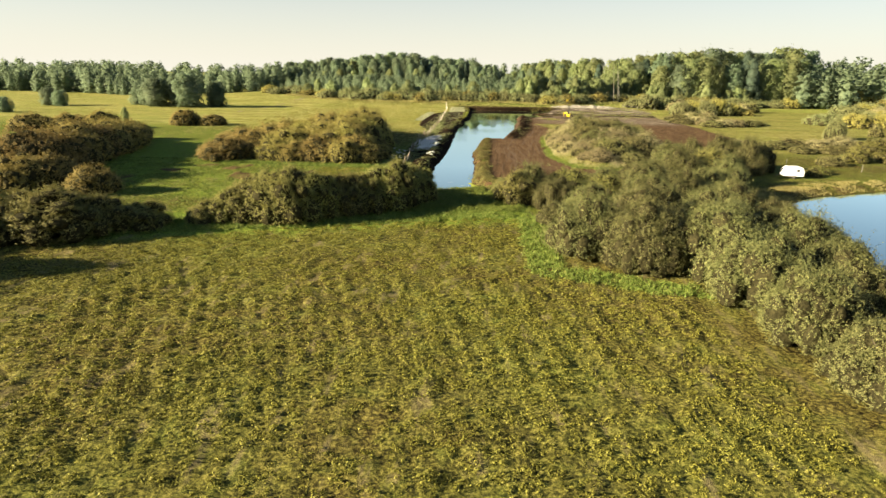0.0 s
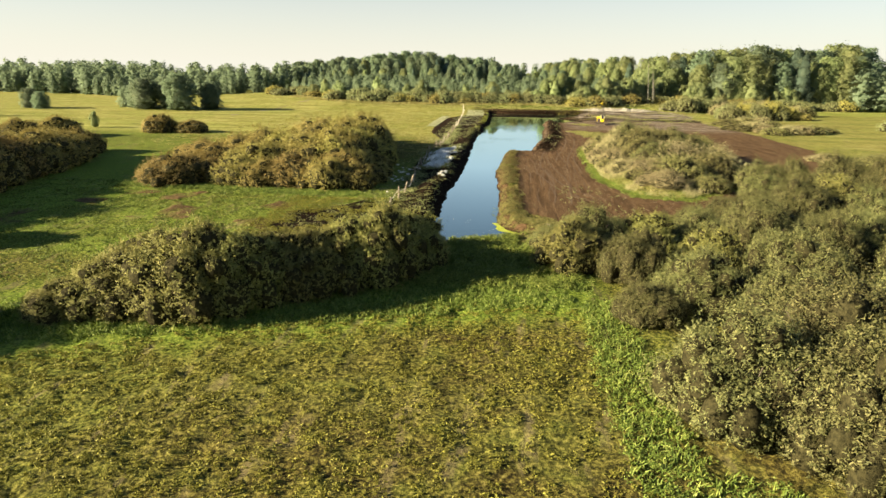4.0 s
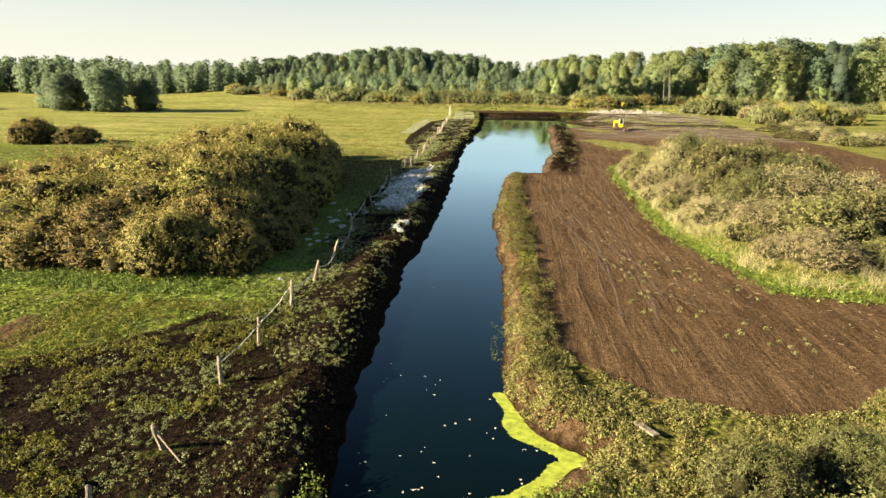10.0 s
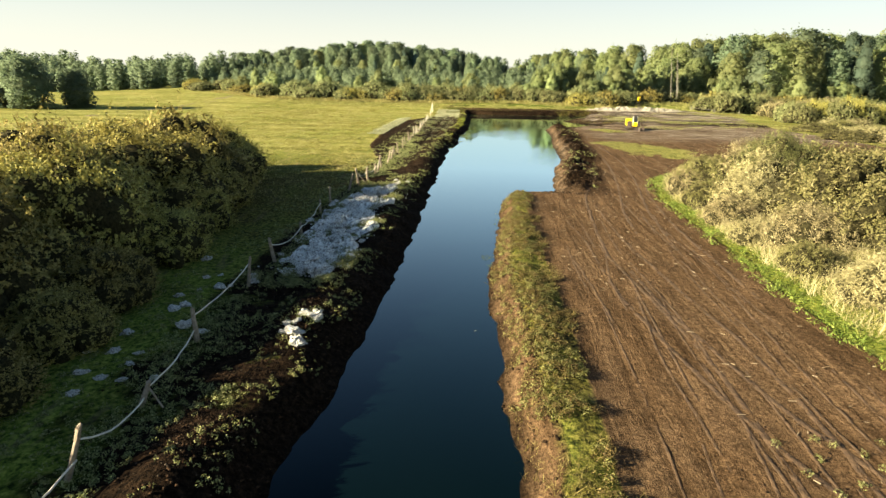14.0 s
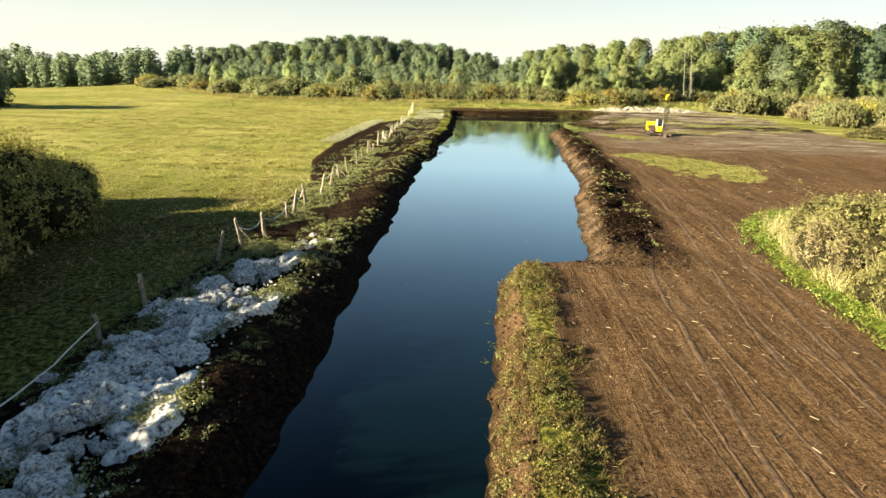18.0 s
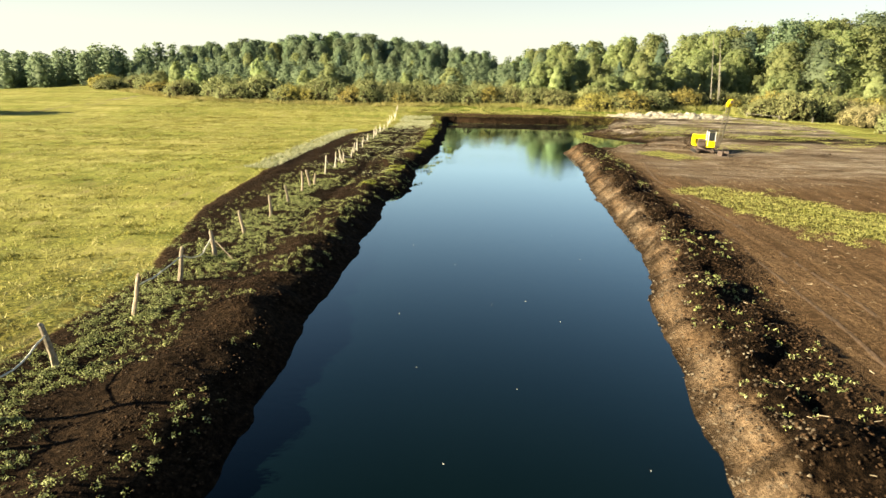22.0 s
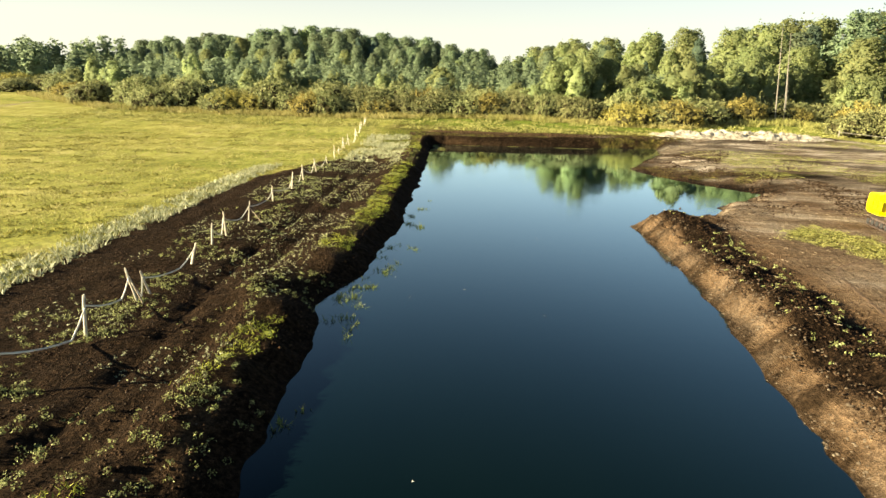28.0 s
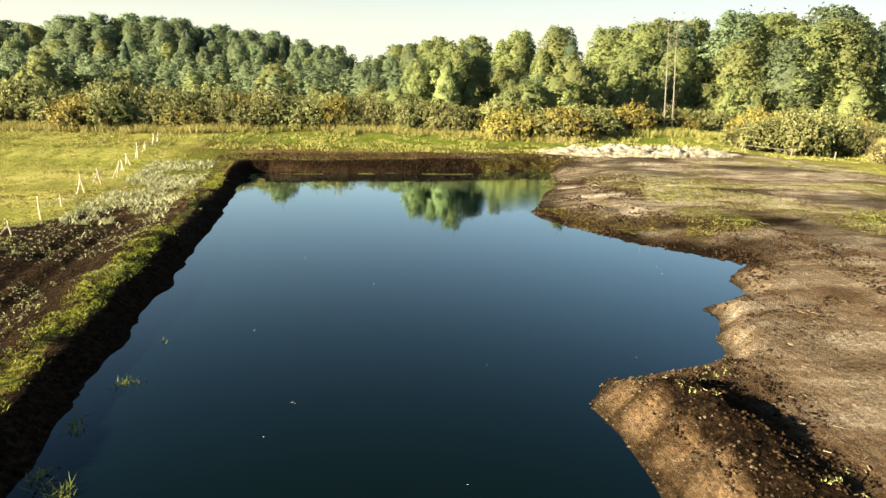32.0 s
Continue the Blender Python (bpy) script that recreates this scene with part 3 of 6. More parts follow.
def crown_normals(v, nn, height, share):
    """Lean leaf normals towards the way out of the whole crown."""
    mid = (v - np.array((0, 0, height))) * np.array((1, 1, 0.6))
    out = nn * (1 - share) + mid / (np.linalg.norm(mid, axis=1)[:, None] + 1e-6) * share
    return out / (np.linalg.norm(out, axis=1)[:, None] + 1e-9)


def lobes_points(lobes, count, gen, low=-0.35, deep=0.3, shoot=0.22, gap=0.8):
    """Points on a heap of ellipsoids (cx, cy, cz, rx, ry, rz), and their outward ways."""
    lobes = np.asarray(lobes, float)
    area = lobes[:, 3] * lobes[:, 5] + lobes[:, 3] * lobes[:, 4]
    many = count * 14
    which = gen.choice(len(lobes), many, p=area / area.sum())
    w = gen.normal(0, 1, (many, 3))
    w /= np.linalg.norm(w, axis=1)[:, None]
    w[:, 2] = np.where(w[:, 2] < low, -w[:, 2], w[:, 2])
    lo = lobes[which]
    r = 1.0 - deep * gen.random(many) ** 2 + 0.11 * gen.normal(0, 1, many)
    p = lo[:, :3] + w * lo[:, 3:] * r[:, None]
    p[:, 2] += np.where(gen.random(many) < 0.14, gen.exponential(shoot, many), 0)
    keep = p[:, 2] > 0.03
    for cx, cy, cz, rx, ry, rz in lobes:
        keep &= ((p[:, 0] - cx) / rx) ** 2 + ((p[:, 1] - cy) / ry) ** 2 + ((p[:, 2] - cz) / rz) ** 2 > 0.5
    if not gap:
        return p[keep][:count], w[keep][:count]
    clump = 0.5 * (lattice_noise(p[:, 0] + 0.7 * p[:, 2], p[:, 1] - 0.6 * p[:, 2], gap, 91) + lattice_noise(p[:, 0] - 0.5 * p[:, 1], p[:, 2] + 0.3 * p[:, 1], gap, 92))
    keep &= clump > 0.22 + 0.38 * gen.random(many)
    return p[keep][:count], w[keep][:count]


def bush_proto(name, r, h, leaf, count, material, seed, label, category, lobes=24, upright=False, slim=0.0):
    gen = np.random.default_rng(seed)
    root = thing(name, 0, 0, -500, label, category)
    ls = [(0, 0, h * 0.42, r * 0.72, r * 0.72, h * 0.45)]
    for i in range(lobes):
        a, q = i * 2.4 + gen.uniform(-0.4, 0.4), math.sqrt((i + 0.5) / lobes) * r * 0.78
        k = gen.uniform(0.18, 0.36) * r
        top = h * (1 - 0.5 * (q / r) ** 2) * gen.uniform(0.7, 1.1)
        kz = k * (1.5 if upright else 0.95)
        ls.append((q * math.cos(a), q * math.sin(a), max(top - kz, kz * 0.5), k, k, kz))
        if q > r * 0.45:
            ls.append((q * 1.08 * math.cos(a + 0.3), q * 1.08 * math.sin(a + 0.3), h * gen.uniform(0.15, 0.3), k, k, h * 0.28))
    p, w = lobes_points(ls, count // 9, gen, low=-0.75, gap=0.16 * r, shoot=0.3 if upright else 0.22)
    n = len(p) * 9
    way = w + np.array((0, 0, 0.9 if upright else 0.45)) + gen.normal(0, 0.3, w.shape)
    way /= np.linalg.norm(way, axis=1)[:, None]
    along = gen.uniform(-0.35, 1.0, n) * np.repeat(gen.uniform(2.0, 4.2, len(p)), 9) * leaf
    p = np.repeat(p, 9, 0) + np.repeat(way, 9, 0) * along[:, None] + gen.normal(0, 0.45 * leaf, (n, 3))
    w = np.repeat(w, 9, 0) + np.array((0, 0, 0.3))
    v, f, nn = cards(p, w, leaf, gen, aspect=slim or (0.62 if not upright else 0.42), soft=0.35)
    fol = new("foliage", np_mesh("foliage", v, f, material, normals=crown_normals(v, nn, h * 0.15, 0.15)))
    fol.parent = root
    # balls for the dense twigs within, coloured dark as shaded gaps between leaves
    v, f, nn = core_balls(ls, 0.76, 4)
    twigs = new("thicket", np_mesh("thicket", v, f, SHADE_TWIGS))
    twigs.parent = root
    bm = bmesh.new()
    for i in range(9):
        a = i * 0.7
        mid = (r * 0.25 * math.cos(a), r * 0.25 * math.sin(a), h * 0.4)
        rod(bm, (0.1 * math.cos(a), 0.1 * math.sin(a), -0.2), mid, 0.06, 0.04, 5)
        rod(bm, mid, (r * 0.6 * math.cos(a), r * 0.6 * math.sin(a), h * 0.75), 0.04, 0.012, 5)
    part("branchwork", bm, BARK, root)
    return root


def tree_proto(name, h, r, base, shape, leaf, count, material, seed, label, lobes=130):
    """A tree with a tapered trunk, limbs and a crown of lobes. shape: oval, cone or column."""
    gen = np.random.default_rng(seed)
    root = thing(name, 0, 0, -500, label, "tree")
    bm = bmesh.new()
    bend = (gen.uniform(-0.4, 0.4), gen.uniform(-0.4, 0.4))
    pts = [(bend[0] * math.sin(3 * k), bend[1] * math.sin(2.5 * k), h * 0.93 * k - 0.3) for k in np.linspace(0, 1, 7)]
    for i in range(6):
        rod(bm, pts[i], pts[i + 1], 0.022 * h * (1 - i / 6.4), 0.022 * h * (1 - (i + 1) / 6.4), 7)
    ls = []
    phase = gen.uniform(0, 6.28, 3)
    for i in range(lobes):
        k = (i + gen.uniform(0, 0.8)) / lobes
        zz = base + (h - base) * k
        a = i * 2.4 + gen.uniform(-0.5, 0.5)
        if shape == "cone":
            q = r * (1.02 - k) ** 0.8
        elif shape == "column":
            q = r * (0.75 + 0.25 * math.sin(k * math.pi)) * (1.0 if k < 0.85 else 0.5)
        else:
            q = r * max(0.3, 1 - (abs(2 * k - 0.75) / 1.25) ** 2.8) ** 0.6
        q *= 0.88 + 0.14 * math.sin(2 * a + phase[0] + 4 * k) + 0.1 * math.sin(3 * a + phase[1] - 7 * k)
        rr = r * gen.uniform(0.14, 0.23)
        off = max(q - rr * 0.6, 0) * gen.uniform(0.72, 1.04)
        c = (off * math.cos(a), off * math.sin(a), min(zz, h - rr * 0.7))
        ls.append((*c, rr, rr, rr * gen.uniform(0.8, 1.5)))
        if i % 3 == 0:
            rod(bm, (0, 0, max(c[2] - r * 0.4, base * 0.6)), c, 0.006 * h, 0.002 * h, 5)
    part("trunk", bm, BARK, root)
    p, w = lobes_points(ls, count, gen, low=-0.6, deep=0.5, shoot=0.25, gap=0)
    fill = [(0, 0, base + (h - base) * k, r * q, r * q, (h - base) * 0.16) for k, q in ((0.12, 0.5), (0.3, 0.62), (0.5, 0.62), (0.68, 0.52), (0.84, 0.36))]
    v, f, nn = joined(cards(p, w, leaf, gen, aspect=0.75, soft=0.3), core_balls(fill, 0.95 if shape != "cone" else 0.8, 4))
    nn = crown_normals(v, nn, h * 0.35, 0.62)
    crown = new("crown", np_mesh("crown", v, f, material, normals=nn))
    crown.parent = root
    return root


def plant(proto, x, y, sx, sz=None, turn=None, sink=0.1, label="", group=""):
    sz = sx if sz is None else sz
    turn = random.uniform(0, 360) if turn is None else turn
    z = ground_z(x, y)
    ob = copy_thing(proto, pose(x, y, z - sink, 0, 0, turn) @ Matrix.Diagonal((sx, sx * random.uniform(0.9, 1.1), sz, 1)))
    return tagged(ob, label, group=group)


def drop_proto(ob):
    for o in (*ob.children_recursive, ob):
        bpy.data.objects.remove(o)


def blades(xs, ys, zs, height, width, per, gen, lean=0.5):
    """Grass: thin upright triangles, several to a tuft."""
    n = len(xs) * per
    b = np.repeat(np.stack([xs, ys, zs], 1), per, 0) + np.c_[gen.normal(0, 0.12, (n, 2)), np.zeros(n)]
    a = gen.uniform(0, 2 * math.pi, n)
    h = np.repeat(np.broadcast_to(height, len(xs)), per) * gen.uniform(0.6, 1.3, n)
    side = np.stack([np.cos(a), np.sin(a), np.zeros(n)], 1) * (width * gen.uniform(0.6, 1.4, n))[:, None]
    tip = np.stack([gen.normal(0, lean, n) * h, gen.normal(0, lean, n) * h, h], 1)
    b[:, 2] -= 0.03
    v = np.stack([b - side, b + side, b + tip], 1).reshape(-1, 3)
    return v, np.arange(n * 3, dtype=np.int32).reshape(n, 3)


def stuff(name, mesh, label, category):
    return tagged(new(name, mesh), label, category, kind="stuff")


def scatter(x0, x1, y0, y1, count, gen, rule):
    """Random places in a rectangle that pass rule(x, y, land)."""
    x, y = gen.uniform(x0, x1, count), gen.uniform(y0, y1, count)
    g = land(x, y)
    k = rule(x, y, g)
    return x[k], y[k], g["z"][k]


# ---- the ground ----
def axis(*runs):
    return np.unique(np.round(np.concatenate([np.arange(a, b, s) for a, b, s in runs]), 3))


gx = axis((-3000, -600, 200), (-600, -200, 25), (-200, -60, 4), (-60, -44, 1.2), (-44, -26, 0.8), (-26, 18, 0.4), (18, 44, 0.7), (44, 100, 2), (100, 240, 6), (240, 600, 30), (600, 3001, 200))
gy = axis((-400, -40, 60), (-40, 8, 4), (8, 62, 0.4), (62, 72, 0.6), (72, 276, 0.4), (276, 330, 1.0), (330, 480, 5), (480, 900, 30), (900, 3601, 200))
GX, GY = np.meshgrid(gx, gy)
L = land(GX.ravel(), GY.ravel())
idx = np.arange(GX.size, dtype=np.int32).reshape(GX.shape)
quads = np.stack([idx[:-1, :-1], idx[:-1, 1:], idx[1:, 1:], idx[1:, :-1]], -1).reshape(-1, 4)
ground_mesh = np_mesh("ground", np.stack([GX.ravel(), GY.ravel(), L["z"]], 1), quads, GROUND, smooth=True)
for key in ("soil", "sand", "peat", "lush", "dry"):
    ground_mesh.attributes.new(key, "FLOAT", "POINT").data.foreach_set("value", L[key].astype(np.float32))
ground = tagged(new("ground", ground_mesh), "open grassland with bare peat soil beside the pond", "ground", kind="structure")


def water_sheet(name, x0, x1, y0, y1, label):
    bm = bmesh.new()
    box(bm, x0, x1, y0, y1, WATER_Z - 2.2, WATER_Z)
    me = bpy.data.meshes.new(name)
    bm.to_mesh(me)
    bm.free()
    me.materials.append(WATER)
    return tagged(new(name, me), label, "water", kind="structure")


water_sheet("pond_water", -13, 34, 75, 276, "dark still pond water reflecting the sky")
water_sheet("pond_water_far", 29, 83, 35, 95, "second small pond with calm blue water")

# ---- plants: prototypes ----
HAZEL = [bush_proto("bush", 3.0, 4.6, 0.095, 28000, LEAF_HAZEL, 11 + i, "dense yellow-green leafy bush in a hedge", "bush", 26) for i in range(3)]
WILLOW = [bush_proto("willow_bush", 3.0, 4.4, 0.095, 32000, LEAF_WILLOW, 21 + i, "grey-green willow bush with upright shoots", "bush", 28, upright=True) for i in range(3)]
RUSSET = [bush_proto("bush", 4.5, 5.5, 0.16, 18000, LEAF_RUSSET, 31 + i, "large rounded bush with russet and olive leaves", "bush", 34) for i in range(2)]
OLIVE = [bush_proto("bush", 4.5, 5.5, 0.16, 18000, LEAF_OLIVE, 36 + i, "large rounded bush with olive-yellow leaves", "bush", 34) for i in range(2)]
BRUSH = [bush_proto("dry_bush", 3.0, 3.6, 0.3, 8000, LEAF_DRY, 41 + i, "pale dry brushwood with thin twigs", "bush", 24, upright=True, slim=0.16) for i in range(2)]
BRUSH_GREEN = [bush_proto("dry_bush", 3.0, 3.6, 0.16, 9000, LEAF_BRUSH, 44 + i, "straw-green brush with half-dry leaves", "bush", 24, upright=True) for i in range(2)]
BRUSH_NEAR = [bush_proto("dry_bush", 3.0, 3.6, 0.1, 22000, LEAF_WILLOW, 46 + i, "pale straw-green willow brush by the pond", "bush", 24, upright=True) for i in range(2)]
FAR_BUSH = [bush_proto("bush", 4.0, 3.6, 0.23, 7500, m, 51 + i, "rounded willow bush at the wood's edge", "bush", 22) for i, m in enumerate((LEAF_SALLOW, LEAF_OLIVE, LEAF_SALLOW))]
ALDER = [tree_proto("alder_tree", 17, 4.3, 1.0, "oval", 0.36, 7200, LEAF_ALDER_HAZED, 61 + i, "tall dark green alder in the wood's edge", 170) for i in range(3)]
BIRCH = [tree_proto("birch_tree", 15, 3.6, 0.8, "oval", 0.3, 8500, LEAF_BIRCH, 71 + i, "yellow-green birch with a loose crown", 170) for i in range(3)]
PINE = [tree_proto("conifer_tree", 18, 4.2, 1.6, "cone", 0.36, 6500, LEAF_PINE_HAZED, 81 + i, "dark conifer with a pointed crown", 150) for i in range(2)]
SAPLING = [tree_proto("young_tree", 8, 2.4, 0.6, "oval" if i else "column", 0.27, 3200, LEAF_BIRCH, 91 + i, "young yellow-green tree before the wood", 40) for i in range(2)]
PROTOS = BRUSH_NEAR + BRUSH_GREEN + HAZEL + WILLOW + RUSSET + OLIVE + BRUSH + FAR_BUSH + ALDER + BIRCH + PINE + SAPLING


def bushes(protos, base_r, base_h, rows, group):
    rows = [q for x, y, r, h in rows for q in ([(x, y, r, h)] if r < base_r * 1.7 else
            [(x + r * 0.5 * math.cos(2.1 * k), y + r * 0.5 * math.sin(2.1 * k), r * 0.56, h * (1.0, 0.85, 0.92)[k]) for k in range(3)])]
    for i, (x, y, r, h) in enumerate(rows):
        plant(protos[i % len(protos)], x, y, r / base_r, h / base_h, group=group)


# hedge across the end of the pond, west part
bushes(HAZEL, 3.0, 4.6, [(-52, 44, 4.6, 4.4), (-46, 47, 4.2, 4.6), (-39.5, 49.5, 4.4, 4.4), (-33.5, 53.5, 2.6, 2.6), (-24.3, 58.6, 3.0, 4.5), (-20.3, 58.9, 3.5, 5.3), (-16.6, 61.6, 2.7, 4.4),
                         (-13.3, 63.6, 2.6, 4.2), (-10.2, 66.2, 2.8, 5.3), (-7.9, 69, 2.0, 3.9), (-11.5, 69.5, 2.3, 4.0), (-10.4, 72.8, 2.3, 3.2), (-12.6, 74.6, 2.0, 2.2), (-16, 66, 2.2, 3.2), (-28.5, 56.5, 2.0, 2.2)], "hedge at the pond's end")
# bushes on the meadow
bushes(RUSSET, 4.5, 5.5, [(-49.5, 69.5, 3.0, 3.2), (-46, 99.5, 4.2, 3.8), (-30, 102, 4.6, 4.0), (-23.6, 102.6, 3.6, 4.3), (-40, 110, 6.2, 5), (-42, 121, 6.2, 5.2), (-36, 130, 6.2, 6.1), (-37, 140, 5.2, 5.4), (-48, 112, 5, 4.2)], "bushes on the meadow")
bushes(OLIVE, 4.5, 5.5, [(-37.3, 101, 3.8, 3.6), (-25.6, 110, 4.6, 5.9), (-32, 110, 6.2, 5.7), (-26.4, 118, 4.6, 6.4), (-33, 120, 6.2, 6.2), (-27.3, 128, 5.8, 6.6), (-29, 136.6, 5.4, 7.1), (-30, 146, 4.6, 5.6), (-32, 152.5, 3.2, 4.0), (-23.2, 106, 2.6, 4.4)], "bushes on the meadow")
bushes(RUSSET, 4.5, 5.5, [(-64, 77, 6, 6.6), (-67, 87, 6, 6), (-70, 97, 6, 6), (-72, 107, 6, 5.6), (-75, 116, 5, 4.8), (-78, 124, 4.5, 4.2), (-60, 70, 4, 4), (-101, 148, 5, 4.4), (-108, 145, 5, 4), (-115, 142, 5, 4), (-86, 163, 4.2, 4.2), (-78.5, 164.6, 4, 3)], "bushes on the meadow")
bushes(OLIVE, 4.5, 5.5, [(-28, 106, 5, 5.2), (-36, 106, 5, 5.0), (-28.5, 114.5, 5.5, 6), (-36.5, 115, 5.5, 5.5), (-29.5, 124, 5.5, 6.3), (-37.5, 125, 5.5, 5.5), (-32, 132, 5.5, 6.4), (-33, 141, 5, 6.1), (-21.2, 100.6, 2.8, 3.2), (-24.5, 99.6, 3.0, 4.0), (-20.2, 105, 2.2, 2.4), (-20, 109.5, 2.0, 2.3), (-21.2, 114, 2.4, 2.8), (-22, 120.5, 2.6, 3.0), (-23.6, 127, 2.8, 3.4), (-25.4, 134.5, 2.8, 3.6), (-26.5, 106.5, 4.4, 5.8), (-27, 113, 4.6, 6.6), (-28, 120, 4.8, 7.0)], "bushes on the meadow")
bushes(RUSSET, 4.5, 5.5, [(-44, 106, 5, 4.6), (-45, 117, 5, 4.6), (-33.8, 100.4, 3.6, 3.2), (-26.8, 101, 3.6, 3.6), (-41.4, 102.5, 3.6, 3.0), (-65.5, 82, 6, 6), (-68.5, 92, 6, 6), (-71, 102, 6, 5.6), (-73.5, 111.5, 5.5, 5), (-58, 73, 4, 4)], "bushes on the meadow")
bushes(HAZEL, 3.0, 4.6, [(-22.4, 58.4, 3.2, 4.9), (-18.4, 60.2, 3.2, 4.8), (-15, 62.6, 2.8, 4.2), (-11.8, 65, 2.8, 4.7), (-9, 67.8, 2.4, 4.4), (-26.5, 57.6, 2.6, 3.2), (-49, 45.6, 4.2, 4.3), (-43, 48.4, 4.2, 4.4), (-36.6, 51.4, 3.4, 3.4), (-55, 42.5, 4.4, 4.4), (-13.5, 68, 2.4, 3.4)], "hedge at the pond's end")
# scrub between the mown field and the small pond
bushes(WILLOW, 3.0, 4.4, [(9.0, 49.5, 3.6, 5.0), (13.2, 47, 3.6, 5.6), (18.5, 46, 4, 5.6), (14, 52.5, 4, 5.6), (19.3, 40, 3.4, 4.8), (19.8, 34, 3.2, 4.6), (20.8, 28, 3.1, 4.1), (21.3, 22.5, 3.1, 3.8), (25, 41, 3.4, 4.4), (25, 47, 4, 4.8),
                          (20, 53, 4, 5.3), (27, 54, 3, 3.8), (25.8, 33, 2.6, 3.2), (22, 16.5, 3.1, 3.6), (18, 66, 3.5, 4.8), (19, 74, 3.2, 4.6), (24, 74, 3, 4.2), (22, 82, 3.2, 4.1), (27, 66, 3, 4), (23, 60, 3.4, 4.4)], "scrub beside the field")
bushes([HAZEL[0], WILLOW[0], WILLOW[1]], 3.0, 4.6, [(3.6, 70.3, 2.6, 3.8), (5.6, 74.6, 2.8, 4.3), (8.2, 68.6, 2.8, 4.0), (10.2, 75, 2.8, 3.6), (11.2, 63.5, 3, 4.0), (15, 58, 3.4, 4.6), (13.6, 69.3, 3, 3.8), (15.2, 76.6, 3, 3.8), (28, 88, 3.5, 5.2), (32.5, 90.5, 3.2, 4.3), (37, 93, 3.0, 3.6), (7.4, 60.8, 2.2, 2.4)], "scrub beside the field")
bushes(BRUSH_NEAR, 3.0, 3.6, [(2.3, 75, 1.8, 2.6), (5.2, 79.8, 1.8, 2.2), (9.3, 81.6, 1.8, 1.9), (13.6, 82.4, 1.9, 2.1), (17.5, 85.6, 2.1, 2.5), (26.5, 81, 2.5, 3.0), (31, 83, 3, 3.4), (22, 90, 2.2, 2.6), (27, 95, 2.4, 2.6)], "scrub beside the field")
# bushes on the mound between the bare fields
bushes(WILLOW, 3.0, 4.4, [(20.6, 140, 3.6, 5.2), (28, 138, 4.6, 4.6), (24, 148, 4, 4.2), (31, 146, 3.5, 3.6), (28, 126, 4.6, 4.4), (21.7, 121, 3.8, 3.9)], "bushes on the mound")
bushes(BRUSH + BRUSH_GREEN, 3.0, 3.6, [(14.4, 128, 1.8, 1.5), (14.7, 133.5, 2, 1.8), (14.5, 122, 1.8, 1.5), (15, 139.5, 2, 2), (15.6, 145.5, 2, 2.1), (14.9, 117, 1.8, 1.4), (17, 110.6, 2, 1.6), (18, 150.5, 2.2, 2.2), (17.6, 106.5, 1.8, 1.3), (18.6, 138, 3, 3.6), (24.5, 143.5, 4, 4.2), (25, 133, 4.6, 4.6), (24.5, 121, 4, 3.7), (19, 112, 3, 2.4), (31, 133, 4, 4.0), (20.5, 126, 3.6, 3.8), (21, 145, 3.4, 3.8), (31, 122, 3.6, 3.4), (21.4, 131, 4.4, 5.0), (17.2, 146, 2.8, 3.0), (16.6, 126, 2.6, 2.3), (16.8, 135.5, 2.8, 2.6), (22, 111.5, 4, 3.2), (28, 115, 4, 3.4), (16.2, 117, 2.4, 2.0), (19.5, 105, 2.6, 1.9), (25.3, 106, 2.6, 2.0)], "bushes on the mound")
# scrub on the dry land to the east
bushes(BRUSH + BRUSH_GREEN, 3.0, 3.6, [(84, 292, 6, 4.6), (84, 276, 6, 4.4), (86, 262, 5.5, 3.6), (95, 268, 6, 4.4), (99, 284, 7, 5), (112, 276, 6, 4), (132, 211, 6, 3.4), (121, 203, 4, 2), (80, 126, 3.4, 2.2), (88, 129, 3.4, 2.4), (97, 131, 3.6, 2.6), (110, 141, 4, 2.6), (105, 171, 2.2, 3), (72, 130, 3, 1.8),
                         (140, 225, 6, 4), (150, 240, 7, 5), (62, 112, 2.4, 1.8), (70, 118, 2.6, 2.0)], "scrub on the dry land")

bushes(FAR_BUSH, 4.0, 3.6, [(74, 291, 9, 6.5), (83, 293, 7, 5.5), (68, 289, 6, 4.5), (80, 255, 7, 5.4), (89, 256, 8, 6.2), (97, 258, 7, 4.5), (104, 259, 5, 2.6), (160, 332, 8, 6), (180, 340, 12, 8), (193, 330, 14, 9), (204, 318, 14, 9.5), (216, 330, 14, 10), (190, 350, 12, 8),
                            (120, 207, 8, 4.6), (128, 206, 8, 4.6), (113, 212, 6, 3.6), (136, 214, 8, 5), (89, 161, 2.6, 5.2), (150, 262, 9, 5), (163, 270, 9, 6)], "scrub on the dry land")
bushes(WILLOW, 3.0, 4.4, [(42, 99, 3.2, 5.6), (38.5, 101.5, 3.2, 5.8), (45, 101.5, 2.6, 4.6), (35, 105, 3, 4.6), (31, 106, 3, 4.2), (41, 104, 3, 5), (33.5, 99, 2.6, 3.8), (38, 97, 2.4, 3.6), (30, 101, 2.6, 3.4), (34.5, 87, 2.8, 4.2), (31, 79, 2.8, 4.2), (27.5, 76, 2.8, 4.2), (29, 71, 2.6, 3.6), (30, 62, 2.4, 3.0), (30.5, 55, 2.2, 2.8), (29.5, 49, 2.2, 2.6)], "scrub beside the small pond")
